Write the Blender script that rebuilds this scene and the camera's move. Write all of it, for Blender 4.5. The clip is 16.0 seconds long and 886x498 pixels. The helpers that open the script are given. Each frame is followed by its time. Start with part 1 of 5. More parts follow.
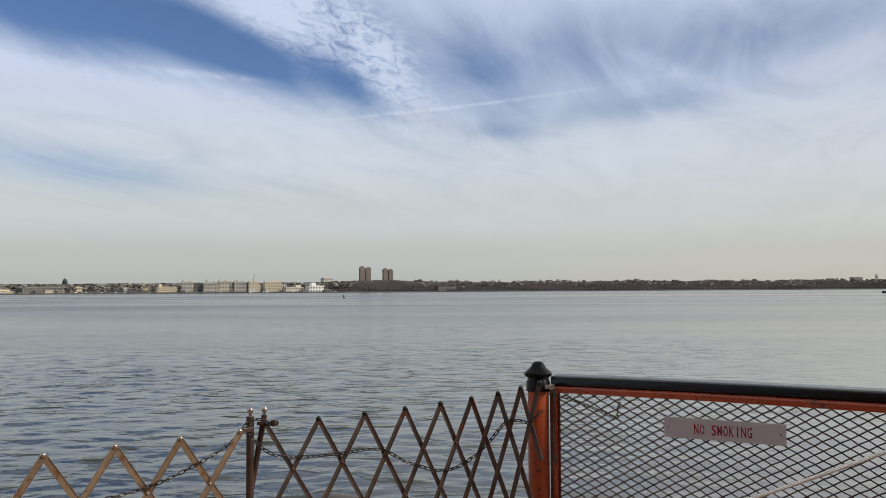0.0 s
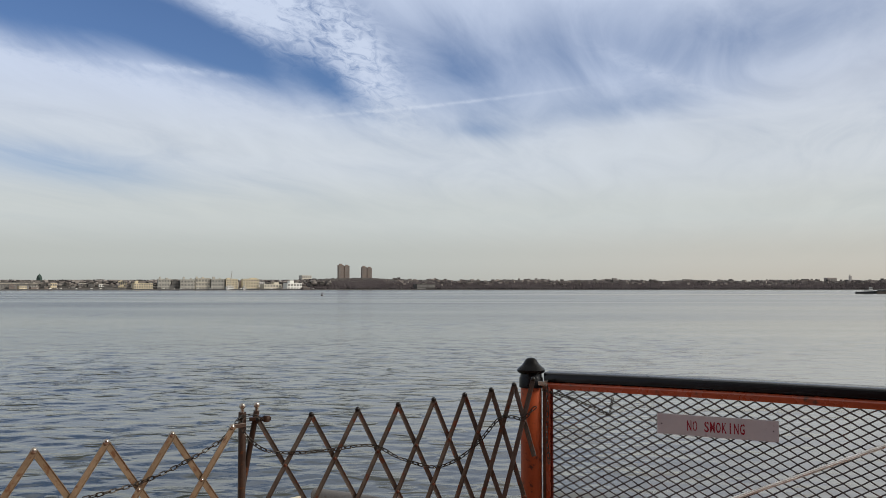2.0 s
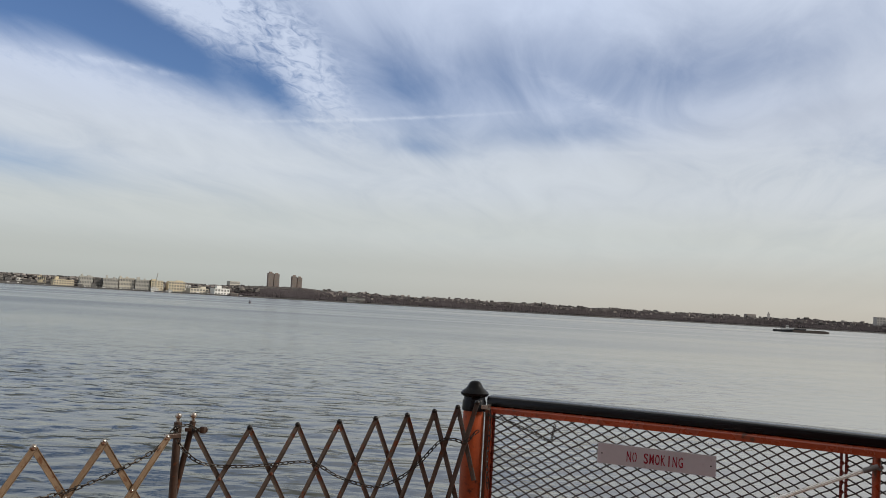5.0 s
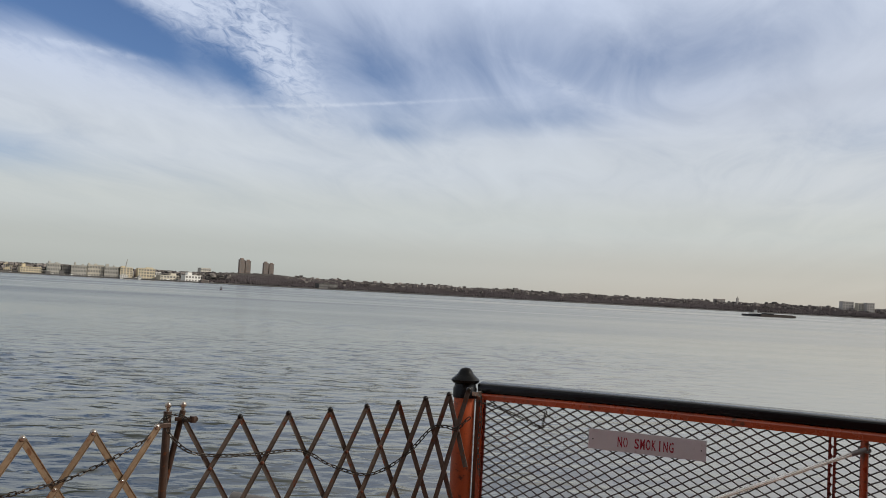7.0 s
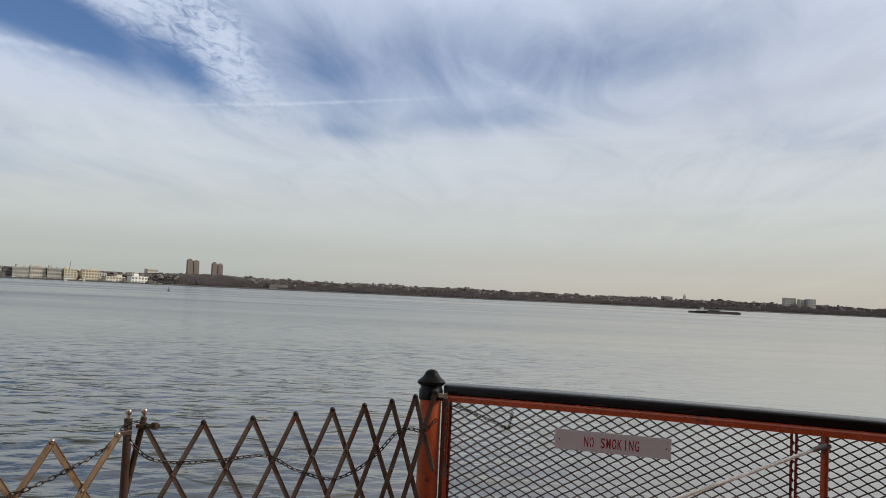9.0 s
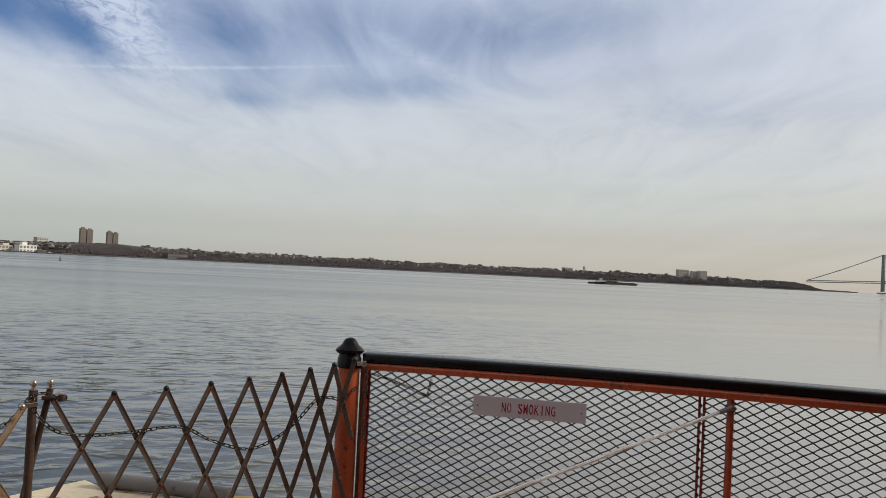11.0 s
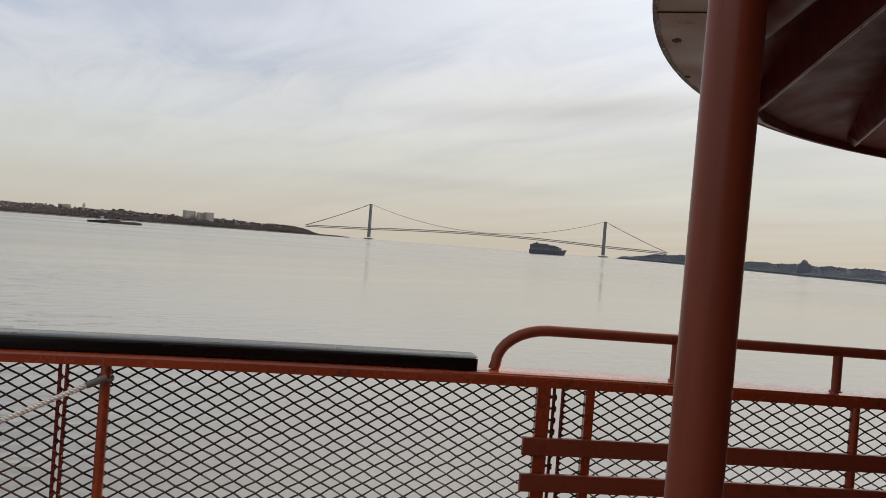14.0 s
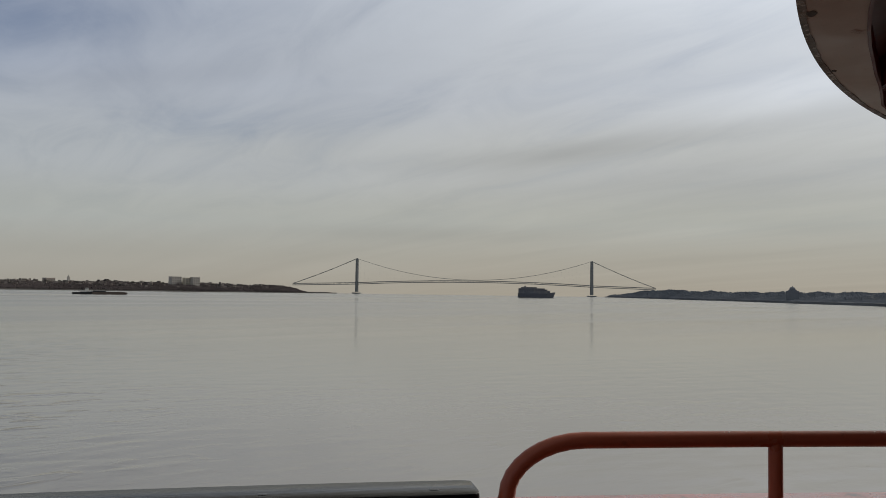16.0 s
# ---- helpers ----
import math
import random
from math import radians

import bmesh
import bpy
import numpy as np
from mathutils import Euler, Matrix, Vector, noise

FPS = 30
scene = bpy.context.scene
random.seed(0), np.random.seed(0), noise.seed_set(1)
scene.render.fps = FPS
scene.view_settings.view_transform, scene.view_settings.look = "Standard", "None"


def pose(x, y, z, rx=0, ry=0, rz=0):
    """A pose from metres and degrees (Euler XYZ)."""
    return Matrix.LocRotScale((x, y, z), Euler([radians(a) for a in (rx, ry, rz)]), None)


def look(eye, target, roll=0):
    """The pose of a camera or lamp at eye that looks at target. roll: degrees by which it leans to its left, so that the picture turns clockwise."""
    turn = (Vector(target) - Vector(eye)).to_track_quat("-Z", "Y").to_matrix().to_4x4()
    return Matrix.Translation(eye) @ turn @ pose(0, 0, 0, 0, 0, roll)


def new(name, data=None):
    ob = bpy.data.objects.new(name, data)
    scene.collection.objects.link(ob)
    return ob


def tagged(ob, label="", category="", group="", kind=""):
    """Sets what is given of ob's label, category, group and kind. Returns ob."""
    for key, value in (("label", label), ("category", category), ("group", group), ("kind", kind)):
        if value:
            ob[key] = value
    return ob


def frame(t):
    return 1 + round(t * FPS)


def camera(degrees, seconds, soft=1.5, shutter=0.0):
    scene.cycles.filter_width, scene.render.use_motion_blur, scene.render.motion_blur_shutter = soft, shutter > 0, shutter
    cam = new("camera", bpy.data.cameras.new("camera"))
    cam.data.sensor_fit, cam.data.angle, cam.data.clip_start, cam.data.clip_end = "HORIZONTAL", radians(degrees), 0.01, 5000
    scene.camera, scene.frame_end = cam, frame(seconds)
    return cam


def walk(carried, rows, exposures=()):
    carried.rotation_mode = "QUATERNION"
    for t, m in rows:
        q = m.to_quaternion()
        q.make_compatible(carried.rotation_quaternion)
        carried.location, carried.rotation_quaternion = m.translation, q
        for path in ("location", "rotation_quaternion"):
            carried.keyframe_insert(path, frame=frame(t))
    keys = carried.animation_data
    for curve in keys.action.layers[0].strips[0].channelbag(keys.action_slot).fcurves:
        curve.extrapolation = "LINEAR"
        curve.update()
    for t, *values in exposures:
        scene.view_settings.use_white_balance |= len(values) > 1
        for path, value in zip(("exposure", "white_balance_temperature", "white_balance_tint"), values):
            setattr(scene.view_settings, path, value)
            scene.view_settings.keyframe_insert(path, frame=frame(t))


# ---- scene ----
cam = camera(54.0, 16.0, soft=0.6)
PATH = [
    (0, (1.140, 0.947, 1.659), (0.7496, 4.9235, 1.8464), -0.33),
    (0.5, (1.111, 0.954, 1.660), (0.7361, 4.9324, 1.8375), -0.43),
    (1, (1.084, 0.953, 1.653), (0.7309, 4.9337, 1.8238), -0.44),
    (1.5, (1.057, 0.951, 1.651), (0.7295, 4.9340, 1.8207), -0.36),
    (2, (1.033, 0.957, 1.642), (0.7395, 4.9422, 1.8213), -0.00),
    (2.5, (1.006, 0.951, 1.651), (0.7537, 4.9377, 1.8579), 0.70),
    (3, (0.978, 0.959, 1.664), (0.7795, 4.9471, 1.9007), 1.79),
    (3.5, (0.948, 0.976, 1.658), (0.8125, 4.9646, 1.9271), 2.78),
    (4, (0.938, 0.984, 1.658), (0.8654, 4.9736, 1.9370), 3.29),
    (6.5, (0.801, 1.011, 1.660), (0.8983, 5.0042, 1.8722), 2.97),
    (7, (0.773, 1.021, 1.659), (0.9153, 5.0132, 1.8645), 3.09),
    (7.5, (0.749, 1.030, 1.666), (0.9531, 5.0194, 1.8735), 3.05),
    (8, (0.724, 1.039, 1.665), (0.9938, 5.0237, 1.8865), 3.11),
    (10.5, (0.599, 1.081, 1.676), (1.2111, 5.0312, 1.8206), 2.36),
    (11, (0.578, 1.101, 1.645), (1.3826, 5.0180, 1.7456), 2.84),
    (11.5, (0.610, 1.175, 1.646), (1.7587, 5.0063, 1.6880), 3.12),
    (12, (0.894, 1.266, 1.634), (2.4947, 4.9315, 1.6116), 3.68),
    (12.5, (1.121, 1.481, 1.600), (3.2466, 4.8689, 1.5497), 4.34),
    (13, (1.304, 1.863, 1.629), (3.7811, 5.0034, 1.5776), 4.76),
    (13.5, (1.622, 2.082, 1.595), (4.2809, 5.0695, 1.5489), 4.74),
    (14, (1.930, 2.350, 1.577), (4.6800, 5.2550, 1.5522), 4.44),
    (14.5, (2.180, 2.674, 1.592), (4.9529, 5.5575, 1.6123), 4.15),
    (15, (2.485, 2.831, 1.629), (5.2595, 5.7113, 1.7124), 3.17),
    (15.5, (2.746, 3.095, 1.653), (5.4895, 6.0025, 1.8155), 2.12),
    (16, (2.970, 3.373, 1.658), (5.7510, 6.2408, 1.8629), 0.81),
]
EXPOSURES = [(0.0, 0.04, 6500, 10.5), (8.0, 0.0, 6550, 10.5), (11.0, 0.0, 6600, 10.5), (12.5, 0.08, 6750, 11.5), (14.0, 0.09, 6800, 12),
             (14.5, 0.06, 6800, 12), (15.0, -0.02, 6800, 11.5), (15.5, -0.26, 6700, 10), (16.0, -0.55, 6650, 9.5)]
walk(cam, [(t, look(eye, target, roll)) for t, eye, target, roll in PATH], EXPOSURES)

# ---------------------------------------------------------------- light
SUN_AZ, SUN_EL = 102.0, 32.0          # degrees, clockwise from +y, and up


def build_world():
    w = bpy.data.worlds.new("harbour_sky")
    scene.world = w
    w.use_nodes = True
    nt = w.node_tree
    nt.nodes.clear()
    N, L = nt.nodes.new, nt.links.new

    def math_node(op, a, b=None, c=None, clamp=False):
        n = N("ShaderNodeMath")
        n.operation, n.use_clamp = op, clamp
        for i, v in enumerate((a, b, c)):
            if v is None:
                continue
            if isinstance(v, (int, float)):
                n.inputs[i].default_value = v
            else:
                L(v, n.inputs[i])
        return n.outputs[0]

    tc = N("ShaderNodeTexCoord")
    sep = N("ShaderNodeSeparateXYZ")
    L(tc.outputs["Generated"], sep.inputs[0])
    x, y, z = sep.outputs
    flat = math_node("SQRT", math_node("ADD", math_node("MULTIPLY", x, x), math_node("MULTIPLY", y, y)))
    el = math_node("MULTIPLY", math_node("ARCTAN2", z, flat), 57.2958)
    az = math_node("MULTIPLY", math_node("ARCTAN2", x, y), 57.2958)

    # cirrus lies on a high layer: project the direction on it
    zz = math_node("ADD", math_node("MAXIMUM", z, 0.0), 0.10)
    u = math_node("DIVIDE", x, zz)
    v = math_node("DIVIDE", y, zz)

    def layer(turn, sx, sy, scale, detail, rough, offset, distort=0.0):
        c, s = math.cos(radians(turn)), math.sin(radians(turn))
        a = math_node("MULTIPLY", math_node("ADD", math_node("MULTIPLY", u, c), math_node("MULTIPLY", v, s)), sx)
        b = math_node("MULTIPLY", math_node("SUBTRACT", math_node("MULTIPLY", v, c), math_node("MULTIPLY", u, s)), sy)
        comb = N("ShaderNodeCombineXYZ")
        L(a, comb.inputs[0]), L(b, comb.inputs[1])
        comb.inputs[2].default_value = offset
        n = N("ShaderNodeTexNoise")
        n.inputs["Scale"].default_value = scale
        n.inputs["Detail"].default_value = detail
        n.inputs["Roughness"].default_value = rough
        n.inputs["Distortion"].default_value = distort
        L(comb.outputs[0], n.inputs["Vector"])
        return n.outputs["Fac"]

    def ridge(a0, e0, turn, sa, se):
        """A soft oval round an azimuth and an elevation, its long side turned."""
        da, de = math_node("SUBTRACT", az, a0), math_node("SUBTRACT", el, e0)
        c, s = math.cos(radians(turn)), math.sin(radians(turn))
        p = math_node("DIVIDE", math_node("ADD", math_node("MULTIPLY", da, c), math_node("MULTIPLY", de, s)), sa)
        q = math_node("DIVIDE", math_node("SUBTRACT", math_node("MULTIPLY", de, c), math_node("MULTIPLY", da, s)), se)
        r = math_node("ADD", math_node("MULTIPLY", p, p), math_node("MULTIPLY", q, q))
        return math_node("POWER", 2.718, math_node("MULTIPLY", r, -1.0))

    def total(*terms):
        out = terms[0]
        for t in terms[1:]:
            out = math_node("ADD", out, t)
        return out

    # parallel veils of cirrus that run towards the south-east
    broad = layer(80, 0.30, 1.0, 0.9, 3.0, 0.5, 3.1, 0.5)
    fine = layer(76, 0.8, 2.0, 1.5, 7.0, 0.6, 7.7, 0.9)
    grain = N("ShaderNodeCombineXYZ")
    L(math_node("ADD", math_node("MULTIPLY", az, 0.9), math_node("MULTIPLY", el, 0.7)), grain.inputs[0])
    L(math_node("MULTIPLY", el, 1.5), grain.inputs[1])
    curds = N("ShaderNodeTexNoise")
    curds.inputs["Scale"].default_value, curds.inputs["Detail"].default_value = 1.15, 4.0
    curds.inputs["Roughness"].default_value, curds.inputs["Distortion"].default_value = 0.65, 0.8
    L(grain.outputs[0], curds.inputs["Vector"])
    puffs = curds.outputs["Fac"]
    rise = math_node("DIVIDE", math_node("SUBTRACT", el, 1.0), 8.0, clamp=True)

    # openings of blue between the veils, and the thicker streaks in front of them
    blue = total(
        math_node("MULTIPLY", ridge(-29.0, 17.0, -8, 10.0, 2.9), 1.15),
        math_node("MULTIPLY", ridge(-18.5, 15.0, -20, 5.8, 1.6), 0.90),
        math_node("MULTIPLY", ridge(-12.0, 13.5, -32, 3.4, 0.9), 0.42),
        math_node("MULTIPLY", ridge(-28.0, 7.6, -6, 9.0, 1.5), 0.52),
        math_node("MULTIPLY", ridge(-2.6, 14.0, -50, 5.0, 2.8), 0.26),
        math_node("MULTIPLY", ridge(4.0, 15.2, 4, 11.0, 3.6), 0.52),
        math_node("MULTIPLY", ridge(8.0, 11.6, 4, 6.0, 1.0), 0.30),
        math_node("MULTIPLY", ridge(-1.8, 10.3, -5, 2.4, 0.6), 0.30),
        math_node("MULTIPLY", ridge(20.0, 16.5, 10, 12.0, 3.0), 0.34),
        math_node("MULTIPLY", ridge(30.0, 10.5, 6, 12.0, 1.3), 0.20),
        math_node("MULTIPLY", ridge(-50.0, 36.0, 0, 65.0, 13.0), 0.20),
        math_node("MULTIPLY", ridge(-11.5, 16.4, -45, 6.0, 3.0), 0.78),
    )
    streak = total(
        math_node("MULTIPLY", ridge(-16.6, 18.6, -30, 6.5, 2.2), 0.82),
        math_node("MULTIPLY", ridge(-9.8, 15.2, -54, 4.4, 1.6), 0.74),
        math_node("MULTIPLY", ridge(-30.0, 12.6, -5, 12.0, 1.3), 0.40),
        math_node("MULTIPLY", ridge(-5.2, 11.9, 6, 8.0, 0.11), 0.22),
        math_node("MULTIPLY", ridge(14.7, 10.6, 2, 8.0, 0.12), 0.15),
        math_node("MULTIPLY", ridge(-20.5, 13.6, -3, 3.5, 0.22), 0.28),
        math_node("MULTIPLY", ridge(10.0, 13.5, -24, 5.0, 0.5), 0.15),
    )
    streak = math_node("MULTIPLY", streak, math_node("MULTIPLY_ADD", puffs, 2.7, -0.62, clamp=True))
    wisps = math_node("MULTIPLY", math_node("SUBTRACT", fine, 0.5), math_node("MULTIPLY", rise, 0.60))
    swirl = math_node("MULTIPLY", math_node("SUBTRACT", broad, 0.5), math_node("MULTIPLY", rise, 0.55))
    openness = math_node("SUBTRACT", math_node("SUBTRACT", math_node("ADD", blue, 0.05), streak), math_node("ADD", wisps, swirl))
    soft = N("ShaderNodeMapRange")
    soft.interpolation_type = "SMOOTHSTEP"
    soft.inputs[1].default_value, soft.inputs[2].default_value = -0.02, 1.08
    L(openness, soft.inputs[0])
    # overhead, out of view, a closed veil is added to grey the water's reflection
    openness = math_node("MULTIPLY", soft.outputs[0], math_node("DIVIDE", math_node("SUBTRACT", 31.0, el), 9.0, clamp=True))

    # veil colour: warm haze at the horizon, bluish white above, grey bands to the south
    ramp = N("ShaderNodeValToRGB")
    ramp.color_ramp.interpolation = "EASE"
    e = ramp.color_ramp.elements
    e[0].position, e[0].color = 0.0, (0.430, 0.455, 0.428, 1)
    e[1].position, e[1].color = 1.0, (0.42, 0.44, 0.455, 1)
    for at_el, tint in ((0.07, (0.480, 0.508, 0.484, 1)), (0.17, (0.56, 0.600, 0.595, 1)), (0.30, (0.585, 0.64, 0.70, 1)), (0.5, (0.56, 0.64, 0.795, 1)), (0.72, (0.56, 0.645, 0.81, 1))):
        k = e.new(at_el)
        k.color = tint
    L(math_node("DIVIDE", el, 28.0, clamp=True), ramp.inputs[0])
    bands = layer(84, 0.22, 1.7, 1.0, 4.0, 0.5, 12.0, 0.5)
    south = math_node("MULTIPLY", math_node("SUBTRACT", az, 8.0), 0.025, clamp=True)
    band = math_node("MULTIPLY", math_node("MULTIPLY", math_node("SUBTRACT", bands, 0.5), south), -0.24)
    glow = math_node("MULTIPLY", ridge(88.0, 36.0, 0, 42.0, 17.0), 2.7)
    grey = total(
        math_node("MULTIPLY", ridge(53.0, 9.4, 6, 15.0, 0.8), -0.20),
        math_node("MULTIPLY", ridge(43.0, 3.9, 0, 10.0, 0.6), -0.10),
        math_node("MULTIPLY", ridge(62.0, 7.4, 3, 10.0, 1.7), -0.12),
        math_node("MULTIPLY", ridge(67.0, 4.4, 0, 5.0, 0.7), -0.08),
        math_node("MULTIPLY", ridge(67.0, 12.6, 10, 7.0, 1.1), 0.24),
        math_node("MULTIPLY", ridge(38.0, 7.6, 8, 10.0, 0.8), 0.06),
        math_node("MULTIPLY", ridge(24.0, 13.0, 8, 9.0, 0.9), -0.08),
        math_node("MULTIPLY", ridge(24.0, 16.5, 4, 20.0, 5.0), -0.12),
    )
    gain = total(1.0, band, glow, grey)
    gain = math_node("ADD", gain, math_node("MULTIPLY", math_node("SUBTRACT", fine, 0.5), math_node("MULTIPLY", rise, 0.20)))
    warm = N("ShaderNodeMix")
    warm.data_type, warm.blend_type = "RGBA", "MULTIPLY"
    L(south, warm.inputs[0]), L(ramp.outputs[0], warm.inputs[6])
    warm.inputs[7].default_value = (1.045, 1.0, 0.945, 1)
    pale = N("ShaderNodeMix")                         # thinner blue in the veil towards the sun
    pale.data_type, pale.blend_type = "RGBA", "MULTIPLY"
    L(math_node("MULTIPLY", south, math_node("DIVIDE", math_node("SUBTRACT", el, 5.0), 9.0, clamp=True)), pale.inputs[0])
    L(warm.outputs[2], pale.inputs[6])
    pale.inputs[7].default_value = (1.01, 0.99, 0.925, 1)
    dusk = N("ShaderNodeMix")
    dusk.data_type, dusk.blend_type = "RGBA", "MULTIPLY"
    low = math_node("SUBTRACT", 1.0, math_node("DIVIDE", el, 4.5, clamp=True), clamp=True)
    L(math_node("MULTIPLY", low, math_node("DIVIDE", math_node("ADD", az, 10.0), 22.0, clamp=True)), dusk.inputs[0])
    L(pale.outputs[2], dusk.inputs[6])
    dusk.inputs[7].default_value = (1.18, 1.07, 1.01, 1)
    cloud = N("ShaderNodeBackground")
    L(dusk.outputs[2], cloud.inputs[0]), L(gain, cloud.inputs[1])

    sky = N("ShaderNodeTexSky")
    sky.sky_type, sky.sun_disc = "NISHITA", False
    sky.sun_elevation, sky.sun_rotation = radians(SUN_EL), radians(SUN_AZ)
    sky.altitude, sky.air_density, sky.dust_density, sky.ozone_density = 0, 1.0, 0.3, 2.5
    clear = N("ShaderNodeBackground")
    deep = N("ShaderNodeMix")
    deep.data_type, deep.blend_type = "RGBA", "MULTIPLY"
    deep.inputs[0].default_value, deep.inputs[7].default_value = 1.0, (0.80, 0.93, 1.20, 1)
    L(sky.outputs[0], deep.inputs[6]), L(deep.outputs[2], clear.inputs[0])
    clear.inputs[1].default_value = 0.072
    mix = N("ShaderNodeMixShader")
    L(openness, mix.inputs[0]), L(cloud.outputs[0], mix.inputs[1]), L(clear.outputs[0], mix.inputs[2])
    out = N("ShaderNodeOutputWorld")
    L(mix.outputs[0], out.inputs[0])


build_world()

sun = new("sun", bpy.data.lights.new("sun", "SUN"))
sun.data.energy, sun.data.angle, sun.data.color = 2.6, radians(11.0), (1.0, 0.93, 0.82)
sun.matrix_world = look((0, 0, 0), (-math.sin(radians(SUN_AZ)) * math.cos(radians(SUN_EL)),
                                    -math.cos(radians(SUN_AZ)) * math.cos(radians(SUN_EL)), -math.sin(radians(SUN_EL))))


# ---------------------------------------------------------------- materials
def material(name, color, rough=0.5, metal=0.0, spots=None, spot_amount=0.0, spot_scale=30.0, grain=0.12, grain_scale=60.0,
             bump=0.15, bump_scale=90.0, spec=0.5, coat=0.0, islands=0.0, objects=0.0, along=None):
    """A surface with broad and fine colour variation, worn spots of a second colour and fine relief, in object metres."""
    m = bpy.data.materials.new(name)
    m.use_nodes = True
    nt = m.node_tree
    N, L = nt.nodes.new, nt.links.new
    b = nt.nodes["Principled BSDF"]
    b.inputs["Metallic"].default_value = metal
    b.inputs["Specular IOR Level"].default_value = spec
    b.inputs["Coat Weight"].default_value = coat
    geo = N("ShaderNodeNewGeometry")
    place = geo.outputs["Position"]
    if along is not None:                             # grain drawn out along a timber turned by that angle, or upwards
        mp = N("ShaderNodeMapping")
        mp.vector_type = "TEXTURE"
        mp.inputs["Rotation"].default_value = (0, 0, 0 if along == "up" else radians(along))
        mp.inputs["Scale"].default_value = (1, 1, 14) if along == "up" else (14, 1, 1)
        L(place, mp.inputs["Vector"])
        place = mp.outputs[0]

    def tex(scale, detail=4.0, rough_=0.55):
        n = N("ShaderNodeTexNoise")
        n.inputs["Scale"].default_value, n.inputs["Detail"].default_value, n.inputs["Roughness"].default_value = scale, detail, rough_
        L(place, n.inputs["Vector"])
        return n.outputs["Fac"]

    def ramp(fac, lo, hi, a=0.0, c=1.0):
        n = N("ShaderNodeMapRange")
        n.inputs[1].default_value, n.inputs[2].default_value, n.inputs[3].default_value, n.inputs[4].default_value = lo, hi, a, c
        L(fac, n.inputs[0])
        return n.outputs[0]

    def mixed(fac, a, c, kind="MIX"):
        n = N("ShaderNodeMix")
        n.data_type, n.blend_type = "RGBA", kind
        for v, s in ((fac, n.inputs[0]), (a, n.inputs[6]), (c, n.inputs[7])):
            if hasattr(v, "is_linked"):
                L(v, s)
            else:
                s.default_value = v
        return n.outputs[2]

    col = (*color, 1)
    dark = tuple(c * (1 - grain * 2) for c in color) + (1,)
    light = tuple(min(1, c * (1 + grain * 1.5)) for c in color) + (1,)
    base = mixed(ramp(tex(grain_scale), 0.3, 0.7), dark, light)
    base = mixed(0.55, base, mixed(ramp(tex(grain_scale / 14, 3.0), 0.35, 0.65), dark, light))
    if islands or objects:
        if islands:
            rnd, amount = geo.outputs["Random Per Island"], islands
        else:
            rnd, amount = N("ShaderNodeObjectInfo").outputs["Random"], objects
        hsv = N("ShaderNodeHueSaturation")
        L(ramp(rnd, 0, 1, 1 - amount, 1 + amount), hsv.inputs["Value"])
        L(base, hsv.inputs["Color"])
        base = hsv.outputs[0]
    rgh = ramp(tex(grain_scale / 5), 0.3, 0.7, max(0.03, rough - 0.1), min(1, rough + 0.12))
    if spots:
        mask = ramp(tex(spot_scale, 6.0, 0.65), 0.62 - spot_amount * 0.25, 0.70 - spot_amount * 0.25)
        base = mixed(mask, base, (*spots, 1))
    L(base, b.inputs["Base Color"])
    L(rgh, b.inputs["Roughness"])
    bp = N("ShaderNodeBump")
    bp.inputs["Strength"].default_value, bp.inputs["Distance"].default_value = bump, 0.004
    L(tex(bump_scale, 5.0), bp.inputs["Height"])
    L(bp.outputs[0], b.inputs["Normal"])
    return m


ORANGE = material("orange_deck_paint", (0.35, 0.054, 0.016), 0.26, spots=(0.10, 0.03, 0.014), spot_amount=0.12, spot_scale=9, grain=0.10, grain_scale=45, bump=0.12, bump_scale=50, spec=0.6, coat=0.6)
POST_PAINT = material("worn_orange_post_paint", (0.37, 0.068, 0.018), 0.45, spots=(0.08, 0.022, 0.012), spot_amount=0.22, spot_scale=19, grain=0.12, bump=0.3, bump_scale=40)
RED_BROWN = material("red_brown_pipe_paint", (0.27, 0.062, 0.032), 0.34, spots=(0.18, 0.04, 0.022), spot_amount=0.03, spot_scale=14, grain=0.06, grain_scale=30, bump=0.15, bump_scale=35, spec=0.32)
PILLAR_PAINT = material("streaked_red_brown_paint", (0.27, 0.060, 0.029), 0.34, spots=(0.20, 0.045, 0.02), spot_amount=0.22, spot_scale=22, grain=0.12, grain_scale=40, bump=0.12, bump_scale=35, spec=0.4, along="up")
BLACK = material("black_gloss_paint", (0.004, 0.004, 0.005), 0.26, spots=(0.02, 0.019, 0.018), spot_amount=0.04, spot_scale=22, grain=0.25, grain_scale=35, bump=0.25, bump_scale=28, spec=0.18)
BLACK_TIMBER = material("black_painted_timber", (0.003, 0.003, 0.004), 0.20, spots=(0.02, 0.019, 0.019), spot_amount=0.06, spot_scale=26, grain=0.3, grain_scale=60, bump=0.5, bump_scale=50, spec=0.36, along=-27)
WIRE = material("dark_painted_wire", (0.024, 0.011, 0.008), 0.5, spots=(0.07, 0.016, 0.009), spot_amount=0.06, spot_scale=8, grain=0.25, bump=0.1)
WIRE_RED = material("red_painted_wire", (0.17, 0.022, 0.012), 0.5, spots=(0.05, 0.012, 0.008), spot_amount=0.25, spot_scale=14, grain=0.2, bump=0.1)
# gate bars: shade and sunlight put into the darker and lighter colour
GATE_SHADED = material("weathered_bar_shaded_tone", (0.098, 0.082, 0.070), 0.42, 0.35, spots=(0.13, 0.04, 0.018), spot_amount=0.25, spot_scale=14, grain=0.22, grain_scale=70, bump=0.2)
